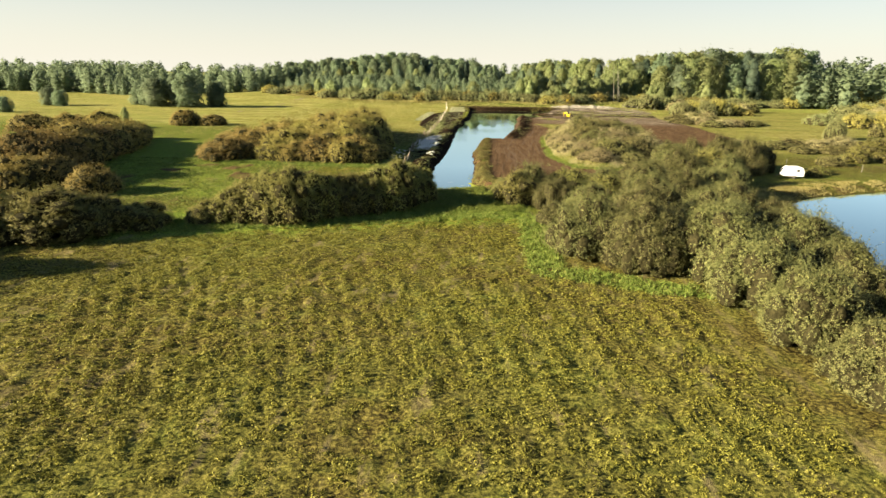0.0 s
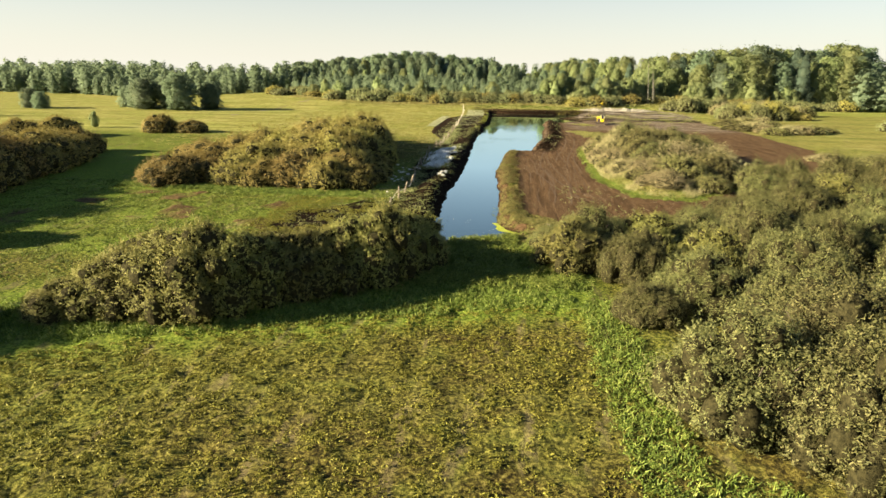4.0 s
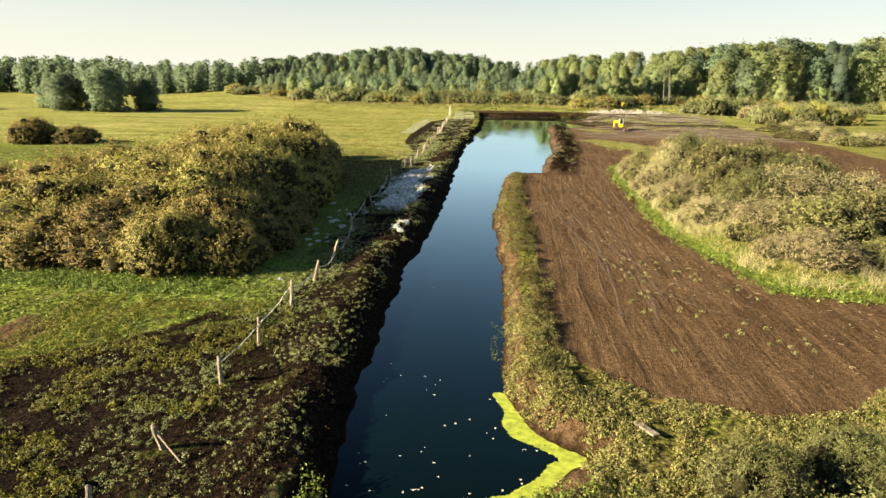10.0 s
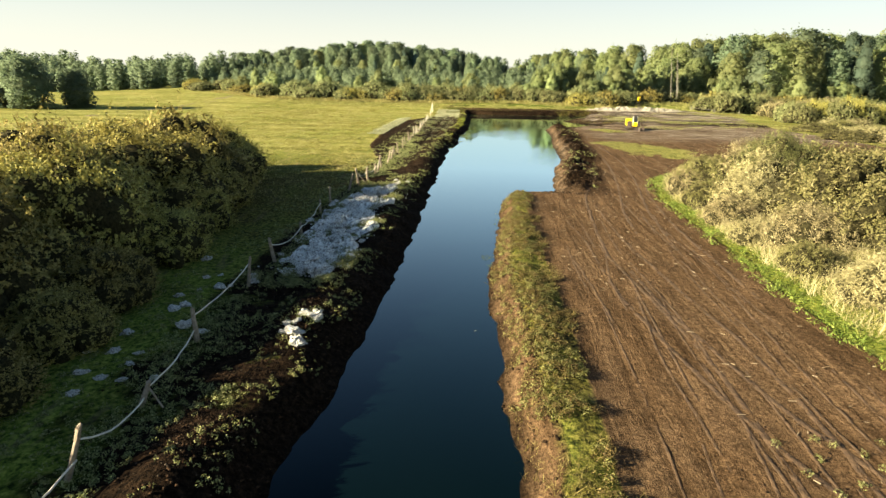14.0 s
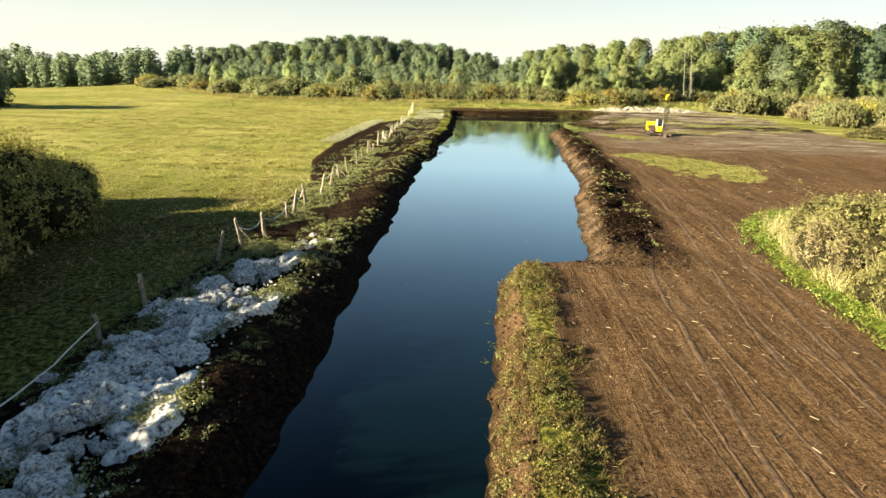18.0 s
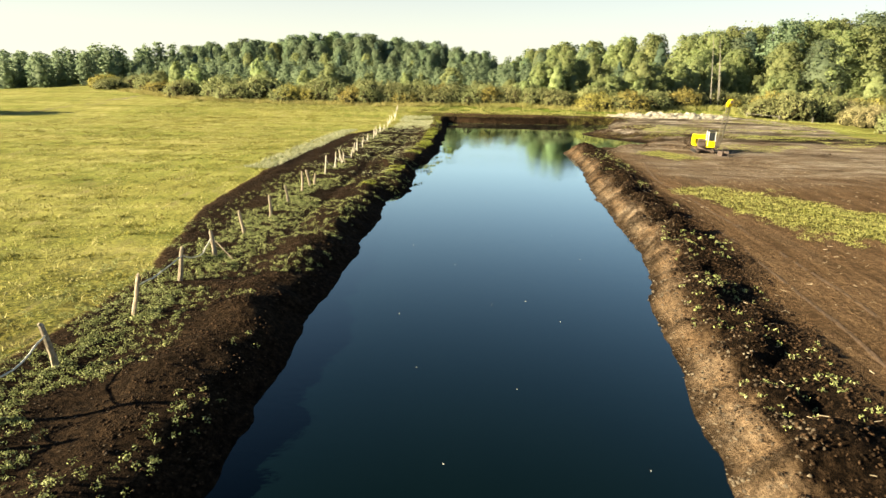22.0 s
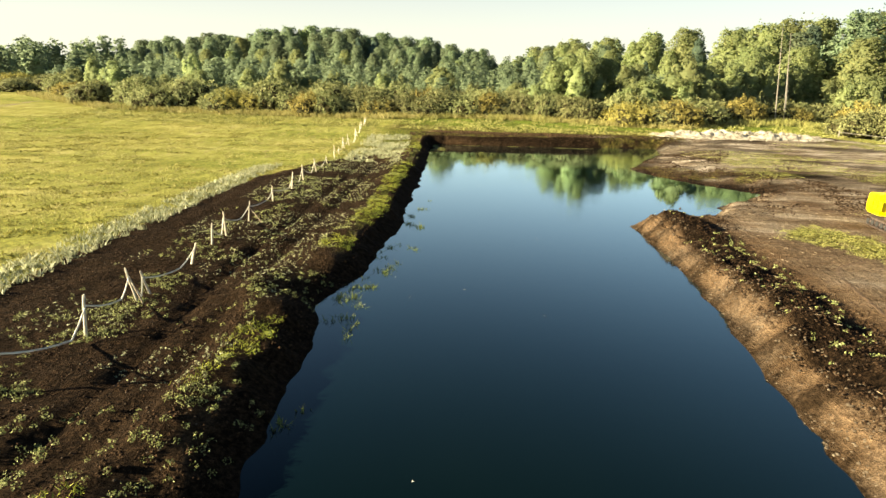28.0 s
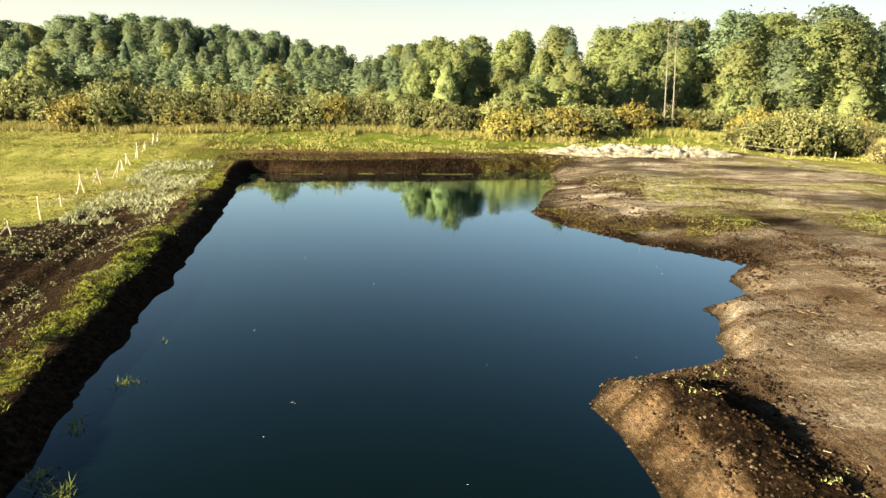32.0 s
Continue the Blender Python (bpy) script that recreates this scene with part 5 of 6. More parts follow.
mx, my, mz = scatter(-12.6, -8, 188, 264, 9000, gen, lambda x, y, g: (g["d"] > 1.3) & (g["d"] < 2.7) & (lattice_noise(x, y, 3.0, 15) > np.where(y > 240, 0.48, 0.57)))
v, f = blades(mx, my, mz, 0.09, 0.016, 13, gen, 1.0)
stuff("bank_moss", np_mesh("bank_moss", v, f, MOSS), "bright yellow-green moss along the bank's edge", "moss")
wx, wy, wz = scatter(-13.5, -8.6, 184, 262, 2000, gen, lambda x, y, g: (g["d"] > 0.2) & (g["d"] < 3.0) & (lattice_noise(x, y, 2.2, 75) > 0.58))
weeds("edge_weeds", wx, wy, wz, 0.14, 0.05, 22, WEED, "pale grey-green weeds along the bank's edge")
wx, wy, wz = scatter(-20, -10.5, 194, 250, 5200, gen, lambda x, y, g: (g["soil"] > 0.5) & (lattice_noise(x, y, 3.5, 76) > 0.42))
weeds("sprouts", wx, wy, wz, 0.06, 0.05, 6, PALE, "tiny pale sprouts on the dark dug soil")
px_, py_, pz_ = scatter(-26, -10, 196, 270, 9000, gen, lambda x, y, g: (np.abs(x + 23.5) < 1.3) & (y < 240) | (np.abs(x + 14.2 + 0.05 * (y - 258)) < 3.2) & (y > 244) & (g["d"] > 1.5) & (lattice_noise(x, y, 2.0, 3) > 0.35))
v, f = blades(px_, py_, pz_, 0.3, 0.05, 6, gen, 0.6)
stuff("pale_tussocks", np_mesh("pale_tussocks", v, f, PALE), "pale grey-green tussocks beside the dug soil", "grass")
wx, wy, wz = scatter(-9.5, -5.6, 192, 228, 900, gen, lambda x, y, g: (g["d"] < -0.15) & (g["d"] > -2.2) & (lattice_noise(x, y, 0.8, 15) > 0.74))
v, f = blades(wx, wy, np.full(len(wx), WATER_Z), 0.2, 0.022, 9, gen, 0.8)
stuff("water_plants", np_mesh("water_plants", v, f, GRASS_LUSH), "thin green water plants by the bank", "water plants")


def floating(name, x, y, size, material, label, category):
    """Small flat leaves lying on the water."""
    n = len(x)
    v, f, nn = cards(np.stack([x, y, np.full(n, WATER_Z + 0.012)], 1), np.tile((0, 0, 1.0), (n, 1)), size, gen, aspect=0.9, spread=0.03)
    return stuff(name, np_mesh(name, v, f, material), label, category)


dx_, dy_, dz_ = scatter(-8, 2, 77, 87, 60000, gen, lambda x, y, g: (g["d"] < 0.1) & (g["d"] > -1.5 * lattice_noise(x, y, 2.4, 31) - 0.05 + 0.6 * (x < -5)) & (x > -6.5))
floating("duckweed", dx_, dy_, 0.13, DUCKWEED, "yellow-green duckweed floating at the pond's end", "duckweed")
dx_, dy_, dz_ = scatter(-8, 28, 262, 271, 26000, gen, lambda x, y, g: (g["d"] < 0) & (g["d"] > -3.2 * lattice_noise(x, y, 5.0, 35)) & (lattice_noise(x, y, 1.4, 36) > 0.4))
floating("far_duckweed", dx_, dy_, 0.14, ALGAE, "olive algae floating along the far bank", "duckweed")
dx_, dy_, dz_ = scatter(-9, 0, 77, 90, 700, gen, lambda x, y, g: (g["d"] < -0.3) & (gen.random(len(x)) < 0.55 * np.exp(-(y - 77) / 4)))
floating("floating_scum", dx_, dy_, 0.08, ROPE, "pale flakes floating on the dark water", "debris")
dx_, dy_, dz_ = scatter(-10, 20, 90, 250, 160, gen, lambda x, y, g: g["d"] < -1.0)
floating("floating_flakes", dx_, dy_, 0.05, ROPE, "single pale flakes floating on the pond", "debris")
dx_, dy_, dz_ = scatter(-4.5, -1, 84, 142, 9000, gen, lambda x, y, g: (g["d"] < 0) & (g["d"] > -0.9 * lattice_noise(x, y, 3.0, 37)) & (lattice_noise(x, y, 4.0, 38) > 0.5) & (lattice_noise(x, y, 0.5, 39) > 0.45))
floating("pondweed", dx_, dy_, 0.075, GRASS_LUSH, "pale green pondweed along the bank's foot", "water plants")


# ---- clods and sticks ----
def clods(name, x, y, z, size, material, label):
    n = len(x)
    base = np.array([(1, 0, 0), (-1, 0, 0), (0, 1, 0), (0, -1, 0), (0, 0, 1), (0, 0, -1)], float)
    tri = np.array([(0, 2, 4), (2, 1, 4), (1, 3, 4), (3, 0, 4), (2, 0, 5), (1, 2, 5), (3, 1, 5), (0, 3, 5)])
    s = size * gen.uniform(0.5, 1.6, n)
    a = gen.uniform(0, 6.28, n)
    p = base[None] * gen.uniform(0.55, 1.25, (n, 6, 1)) * s[:, None, None] * np.array((1, 1, 0.7))
    q = np.stack([p[..., 0] * np.cos(a)[:, None] - p[..., 1] * np.sin(a)[:, None], p[..., 0] * np.sin(a)[:, None] + p[..., 1] * np.cos(a)[:, None], p[..., 2]], -1)
    q += np.stack([x, y, z + s * 0.15], 1)[:, None]
    f = (tri[None] + (np.arange(n) * 6)[:, None, None]).reshape(-1, 3)
    return stuff(name, np_mesh(name, q.reshape(-1, 3), f, material), label, "soil clods")


cx, cy, cz = scatter(-14, -8.5, 77, 268, 16000, gen, lambda x, y, g: (g["d"] > 0.1) & (g["d"] < 3.2) & (lattice_noise(x, y, 1.5, 6) > 0.35))
clods("bank_clods", cx, cy, cz, 0.05, CLOD, "dark peat clods on the western bank")
cx, cy, cz = scatter(2, 16, 144, 228, 46000, gen, lambda x, y, g: (g["d"] > 1.0) & (g["d"] < 5.5))
clods("spoil_clods", cx, cy, cz, 0.055, CLOD, "dark peat clods on the dug spoil ridge")
cx, cy, cz = scatter(9, 45, 220, 276, 9000, gen, lambda x, y, g: (g["d"] > 0.1) & (lattice_noise(x, y, 4, 9) > 0.5))
clods("shore_clods", cx, cy, cz, 0.07, CLOD, "brown clods on the muddy shore")
cx, cy, cz = scatter(15, 34, 226, 266, 16000, gen, lambda x, y, g: (g["d"] > 0.1) & (g["d"] < 9) & (lattice_noise(x, y, 2.5, 19) > 0.5))
clods("dug_clods", cx, cy, cz - 0.02, 0.09, CLOD, "dug clods at the muddy corner")
cx, cy, cz = scatter(-24, -11, 76, 256, 26000, gen, lambda x, y, g: g["soil"] > 0.5)
clods("soil_clods", cx, cy, cz, 0.042, CLOD, "small dark clods on the bare soil")
CRUMB = rough_mat("pale_crumb", [(0.3, (0.04, 0.03, 0.021)), (0.7, (0.095, 0.074, 0.054))], 3.0, specular=0.05)
cx, cy, cz = scatter(-24, -9.5, 76, 256, 14000, gen, lambda x, y, g: (g["soil"] > 0.5) & (g["d"] > 0.6) & (lattice_noise(x, y, 3, 41) > 0.4))
clods("pale_crumbs", cx, cy, cz, 0.03, CRUMB, "pale dry crumbs on the dug soil")
cx, cy, cz = scatter(2, 18, 144, 228, 30000, gen, lambda x, y, g: (g["d"] > 0.02) & (g["d"] < 2.2) & (lattice_noise(x, y, 0.8, 43) > 0.2))
clods("face_clods", cx, cy, cz - 0.02, 0.06, CLAY, "rough grey-brown clay lumps on the cut bank")
cx, cy, cz = scatter(2, 45, 144, 276, 14000, gen, lambda x, y, g: (g["d"] > 0.3) & (g["soil"] > 0.5) & (lattice_noise(x, y, 4, 41) > 0.5) & ((y > 220) | (g["d"] < 6)))
clods("shore_crumbs", cx, cy, cz, 0.028, CRUMB, "pale dry crumbs on the spoil and shore")
cx, cy, cz = scatter(0, 30, 86, 215, 9000, gen, lambda x, y, g: (g["soil"] > 0.6) & (lattice_noise(x, y, 5, 9) > 0.4))
clods("field_clods", cx, cy, cz, 0.04, CLOD, "small crumbs of soil on the levelled field")
cx, cy, cz = scatter(-12, 30, 270.5, 278, 7000, gen, lambda x, y, g: (g["d"] > 0.1) & (g["d"] < 6))
clods("north_clods", cx, cy, cz, 0.08, CLOD, "dark clods on the northern bank")
cx, cy, cz = scatter(-4, 0.5, 84, 146, 2500, gen, lambda x, y, g: (g["d"] > 0.0) & (g["d"] < 1.2))
clods("edge_clods", cx, cy, cz, 0.07, CLOD, "brown clods at the bank's foot")
kx, ky, kz = scatter(0.5, 32, 86, 235, 3600, gen, lambda x, y, g: (g["soil"] > 0.7) & (g["d"] > 2) & (lattice_noise(x, y, 9, 19) + 0.25 * step(115, 135, y) > 0.5))
n = len(kx)
ka, kl, kw = gen.normal(0.3, 0.8, n), gen.uniform(0.06, 0.3, n), gen.uniform(0.007, 0.016, n)
di, sd = np.stack([np.cos(ka), np.sin(ka), gen.normal(0, 0.06, n)], 1) * kl[:, None] / 2, np.stack([-np.sin(ka), np.cos(ka), np.zeros(n)], 1) * kw[:, None]
up = np.stack([np.zeros(n), np.zeros(n), kw * 1.6], 1)
ct = np.stack([kx, ky, kz + 0.03], 1)
kv = np.stack([ct - di - sd, ct - di + sd, ct - di + up, ct + di - sd, ct + di + sd, ct + di + up], 1).reshape(-1, 3)
kf = (np.array([(0, 1, 4, 3), (1, 2, 5, 4), (2, 0, 3, 5)])[None] + (np.arange(n) * 6)[:, None, None]).reshape(-1, 4)
stuff("sticks", np_mesh("sticks", kv, kf, STICK), "pale broken sticks scattered on the bare soil", "sticks")


# ---- wheel tracks on the levelled field ----
TRACK = rough_mat("pressed_soil", [(0.4, (0.055, 0.033, 0.018)), (0.6, (0.115, 0.07, 0.038))], 4.0, bump_scale=14, strength=1.0, distance=0.05)


def wheel_track(points, width):
    """A shallow pressed rut along a smooth line, with small raised lips."""
    p = np.array(points, float)
    k = np.linspace(0, len(p) - 1, 90)
    line = np.stack([np.interp(k, np.arange(len(p)), p[:, i]) for i in (0, 1)], 1)
    for _ in range(30):
        line[1:-1] = (line[:-2] + 2 * line[1:-1] + line[2:]) / 4
    way = np.gradient(line, axis=0)
    way /= np.linalg.norm(way, axis=1)[:, None]
    side = np.stack([-way[:, 1], way[:, 0]], 1)
    rows = []
    wob = 1 + 0.35 * (fbm(line[:, 0], line[:, 1], 1.3, 77) - 0.5)
    for off, up in ((-1, -0.02), (-0.6, 0.016), (0, 0.002), (0.6, 0.012), (1, -0.02)):
        q = line + side * (off * width / 2 * wob)[:, None]
        ends = np.clip(np.minimum(np.arange(90), np.arange(90)[::-1]) / 18, 0, 1)
        rows.append(np.c_[q, land(q[:, 0], q[:, 1])["z"] + up * (0.3 + 1.2 * fbm(q[:, 0], q[:, 1], 1.5, 5)) * ends - 0.03 * (1 - ends)])
    v = np.stack(rows, 1)
    i = np.arange(v.shape[0] * 5).reshape(-1, 5)
    f = np.stack([i[:-1, :-1], i[:-1, 1:], i[1:, 1:], i[1:, :-1]], -1).reshape(-1, 4)
    return tagged(new("wheel_track", np_mesh("wheel_track", v.reshape(-1, 3), f, TRACK, smooth=True)), "pressed wheel track in the bare brown soil", "track", "wheel tracks", "structure")


for pts in ([(3.2, 88), (4.6, 98), (5.2, 110), (4.2, 122), (3.4, 136)], [(5.2, 88), (6.6, 98), (7.2, 110), (6.2, 122), (5.2, 136)], [(15, 94), (10, 98.5), (6.5, 106), (4.8, 116), (4.6, 130)], [(14, 92.5), (8.6, 97), (5.0, 105), (3.2, 116), (3.0, 130)],
            [(6.5, 122), (7.5, 136), (10, 150), (12, 165), (13, 185)], [(8.5, 121), (9.5, 136), (12, 150), (14, 165), (15, 185)], [(3.8, 118), (4.3, 130), (5.5, 143), (8.5, 154)],
            [(9.8, 112), (10.2, 122), (10.4, 134), (12.5, 150), (18, 163)], [(13.5, 168), (14.5, 180), (14.2, 196), (17, 210), (24, 213)]):
    wheel_track(pts, 0.26)
# narrow furrows left by the levelling blade
for k in range(30):
    x0, y0 = random.uniform(1.4, 9.5), random.uniform(90, 132)
    run, drift = random.uniform(8, 22), random.uniform(-0.8, 1.4) + 0.12 * (x0 - 4)
    wheel_track([(x0, y0), (x0 + drift * 0.3 + random.uniform(-0.3, 0.3), y0 + run * 0.5), (x0 + drift, y0 + run)], random.uniform(0.08, 0.15))

# ---- lumps of pale marl, sand ----
def lump_mesh(name, seed, material, detail=3):
    bm = bmesh.new()
    bmesh.ops.create_icosphere(bm, subdivisions=detail, radius=1.0)
    for v in bm.verts:
        k = noise.noise(v.co * 1.3 + Vector((seed * 7.1, 0, 0))) * 0.5 + noise.noise(v.co * 3.4 + Vector((0, seed * 3.3, 0))) * 0.4 + noise.noise(v.co * 7 + Vector((0, 0, seed))) * 0.24
        v.co = v.co * (1 + k)
        v.co.z *= 0.62
    me = bpy.data.meshes.new(name)
    bm.to_mesh(me)
    bm.free()
    me.materials.append(material)
    return me


def heap_base(name, parent, x0, x1, y0, y1, height, material, label, broken=1.1):
    """A low uneven heap laid on the ground."""
    xs, ys = np.linspace(x0, x1, 90), np.linspace(y0, y1, 260)
    X, Y = np.meshgrid(xs, ys)
    u, v = (X - (x0 + x1) / 2) / (x1 - x0) * 2, (Y - (y0 + y1) / 2) / (y1 - y0) * 2
    k = np.clip(1 - (np.abs(u) ** 2.5 + np.abs(v) ** 3) - broken * (fbm(X, Y, 2.2, 33) - 0.25), -0.15, 1)
    Z = land(X.ravel(), Y.ravel())["z"].reshape(X.shape) + np.where(k > 0, height * np.sqrt(np.abs(k)) * (0.1 + 1.1 * fbm(X, Y, 1.3, 21) + 0.9 * (fbm(X, Y, 0.5, 23, 2) - 0.5)), -0.25) - 0.12
    i = np.arange(X.size).reshape(X.shape)
    q = np.stack([i[:-1, :-1], i[:-1, 1:], i[1:, 1:], i[1:, :-1]], -1).reshape(-1, 4)
    ob = new(name, np_mesh(name, np.stack([X.ravel(), Y.ravel(), Z.ravel()], 1), q, material, smooth=True))
    ob.parent = parent
    return tagged(ob, label)


def put_lump(meshes, parent, x, y, s, lift=0.0):
    ob = new("lump", random.choice(meshes))
    ob.parent = parent
    ob.matrix_basis = pose(x, y, ground_z(x, y) + lift, random.uniform(-15, 15), random.uniform(-15, 15), random.uniform(0, 360)) @ Matrix.Diagonal((s, s * random.uniform(0.7, 1.1), s * random.uniform(0.7, 1.1), 1))


MARL = [lump_mesh("lump", i, CHALK) for i in range(6)]
marl = tagged(new("marl_heap"), "heap of pale grey marl lumps beside the fence", "spoil heap")
heap_base("base", marl, -15.9, -10.6, 117, 142.0, 1.0, CHALK, "", 2.7)
for i in range(300):
    t = random.random()
    y = 118 + 23.5 * t
    mid = -12.7 - 1.1 * math.sin(t * 2.6)
    x = mid + random.gauss(0, 0.85)
    put_lump(MARL, marl, x, y, random.choice((0.12, 0.16, 0.2, 0.26, 0.34, 0.44, 0.55)), 0.35 * max(0, 1 - abs(x - mid) / 1.9))
cx, cy = gen.normal(-13.2, 0.9, 1400), gen.uniform(118, 141, 1400)
clods("marl_crumbs", cx, cy, land(cx, cy)["z"] + 0.12, 0.06, CHALK, "pale marl crumbs around the heap")
wx, wy = gen.uniform(-15.5, -10.6, 2600), gen.uniform(116, 146, 2600)
wk = lattice_noise(wx, wy, 1.4, 71) > 0.5
weeds("heap_weeds", wx[wk], wy[wk], land(wx[wk], wy[wk])["z"] + 0.14, 0.2, 0.065, 30, WEED, "yellow-green weeds growing between the marl lumps")
patch = tagged(new("marl_patch"), "scattered pale lumps on the dark bank", "spoil heap")
for x, y, s in [(-12.2 + random.gauss(0, 0.6), 144 + random.gauss(0, 1.5), random.uniform(0.15, 0.4)) for _ in range(14)] + [(-11.3 + random.gauss(0, 0.4), 111.5 + random.gauss(0, 1), random.uniform(0.12, 0.35)) for _ in range(12)] + [(-17 + random.gauss(0, 1.2), 112 + random.gauss(0, 4), random.uniform(0.12, 0.3)) for _ in range(26)]:
    put_lump(MARL, patch, x, y, s)
SANDS = [lump_mesh("lump", 10 + i, SAND) for i in range(4)]
sand = tagged(new("sand_heap"), "long heap of pale dug sand on the far bank", "sand heap")
heap_base("base", sand, 27, 58, 276.4, 284, 1.25, SAND, "", 0.55)
for i in range(45):
    put_lump(SANDS, sand, random.uniform(27, 47), 276.4 + random.gauss(0, 0.5), random.choice((0.1, 0.14, 0.2, 0.26)), -0.04)
# ---- fence ----
POST_Y = [74.4, 77.1, 80.7, 85.2, 89.2, 93.8, 97.9, 101.9, 105.6, 110.1, 116.6, 120.5, 126.5, 133.3, 136.2, 142.8, 144.9, 147.1, 151.4, 152.7, 156.1, 160.3, 164.3, 168.2, 172.7, 177.2, 181.4, 185.3, 187.9, 189.3, 193.4, 197.6,
          201.3, 202.1, 206.6, 209.8, 211.7, 215.7, 221.5, 226.5, 231.1, 236, 241.5, 245.3, 249.2, 254, 258, 262, 265, 268, 271, 276, 280, 283]
fence = tagged(new("fence"), "old fence of crooked wooden posts with slack pale rope", "fence")


def post_mesh(seed, material):
    bm = bmesh.new()
    g = random.Random(seed)
    p, r = Vector((0, 0, -0.3)), 0.12
    for i in range(5):
        q = Vector((p.x + g.uniform(-0.03, 0.03), p.y + g.uniform(-0.03, 0.03), p.z + 0.34))
        rod(bm, p, q, r, r * 0.93, 7)
        p, r = q, r * 0.93
    rod(bm, p, p + Vector((0.05, 0.02, 0.09)), r, r * 0.5, 7)
    me = bpy.data.meshes.new("post")
    bm.to_mesh(me)
    bm.free()
    me.materials.append(material)
    return me


POSTS = [post_mesh(i, POST_WOOD) for i in range(5)]
STAKES = [post_mesh(i, STAKE_WOOD) for i in range(5, 8)]
tops = []
for y in POST_Y:
    x = float(np.interp(y, [74, 82, 105, 116, 120, 134, 143, 148, 153, 175, 200, 212, 241, 262, 283], [-15.0, -14.4, -14.4, -15.4, -15.3, -16.3, -16.2, -15.1, -15.3, -15.9, -16.3, -16.9, -17.8, -18.9, -21])) + random.uniform(-0.1, 0.1)
    h = random.choice((0.6, 0.75, 0.85, 0.95, 1.05, 1.15))
    z = ground_z(x, y)
    ob = new("post", random.choice(POSTS if y < 192 else STAKES))
    ob.parent = fence
    m = pose(x, y, z, random.gauss(0, 6), random.gauss(0, 8), random.uniform(0, 360)) @ Matrix.Diagonal((random.uniform(0.75, 1.15) * (0.55 if y > 192 else 1), random.uniform(0.75, 1.15) * (0.55 if y > 192 else 1), h, 1))
    ob.matrix_basis = m
    tops.append((m @ Vector((0.08, 0, 1.1)), m @ Vector((0.08, 0, 0.55))))
for i in range(len(tops) - 1):
    y = tops[i][0].y
    if y > 192:
        a, b = tops[i][0], tops[i + 1][0]
        if (b - a).length > 7 or random.random() < 0.1:
            continue
        k0 = random.uniform(0.55, 0.8)
        low = a.lerp(b, k0)
        low.z = ground_z(low.x, low.y) + random.uniform(0.1, 0.45)
        bm = bmesh.new()
        for p, q, sag in ((a, low, 0.12), (low, b, 0.06)):
            pts = [p.lerp(q, k / 5) - Vector((0, 0, sag * 4 * (k / 5) * (1 - k / 5))) for k in range(6)]
            for u, w in zip(pts, pts[1:]):
                rod(bm, u, w, 0.032, 0.032, 5)
        part("rope", bm, ROPE, fence, "slack pale rope")
        continue
    if not (84 < y < 128 or 140 < y < 165) or (tops[i + 1][0] - tops[i][0]).length > 8 or random.random() < 0.15:
        continue
    a, b = tops[i][0], tops[i + 1][random.choice((0, 0, 1))]
    sag = random.uniform(0.1, 0.5)
    bm = bmesh.new()
    pts = [a.lerp(b, k / 8) - Vector((0, 0, sag * 4 * (k / 8) * (1 - k / 8))) + Vector((random.gauss(0, 0.03), 0, 0)) for k in range(9)]
    for p, q in zip(pts, pts[1:]):
        rod(bm, p, q, 0.028, 0.028, 5)
    part("rope", bm, ROPE, fence, "slack pale rope")
for i in (2, 8, 16, 23, 32, 37):
    a = tops[i][0]
    e = Vector((a.x + random.uniform(0.6, 1.3), a.y - random.uniform(0.3, 0.9), ground_z(a.x + 0.9, a.y - 0.6) + 0.04))
    bm = bmesh.new()
    rod(bm, a, e, 0.03, 0.03, 6)
    part("brace", bm, POST_WOOD, fence)
rail = tagged(new("rail_fence"), "low pale wooden rail fence before the wood", "fence")
rail_tops = []
for x, y in ((61, 284), (67, 281), (74.5, 281)):
    z = ground_z(x, y)
    bm = bmesh.new()
    rod(bm, (x, y, z - 0.2), (x, y, z + 1.2), 0.1, 0.09, 8)
    part("post", bm, GREY_BARK, rail)
    rail_tops.append((x, y, z + 0.9))
bm = bmesh.new()
rod(bm, rail_tops[0], rail_tops[1], 0.04, 0.04, 6)
part("rail", bm, GREY_BARK, rail)

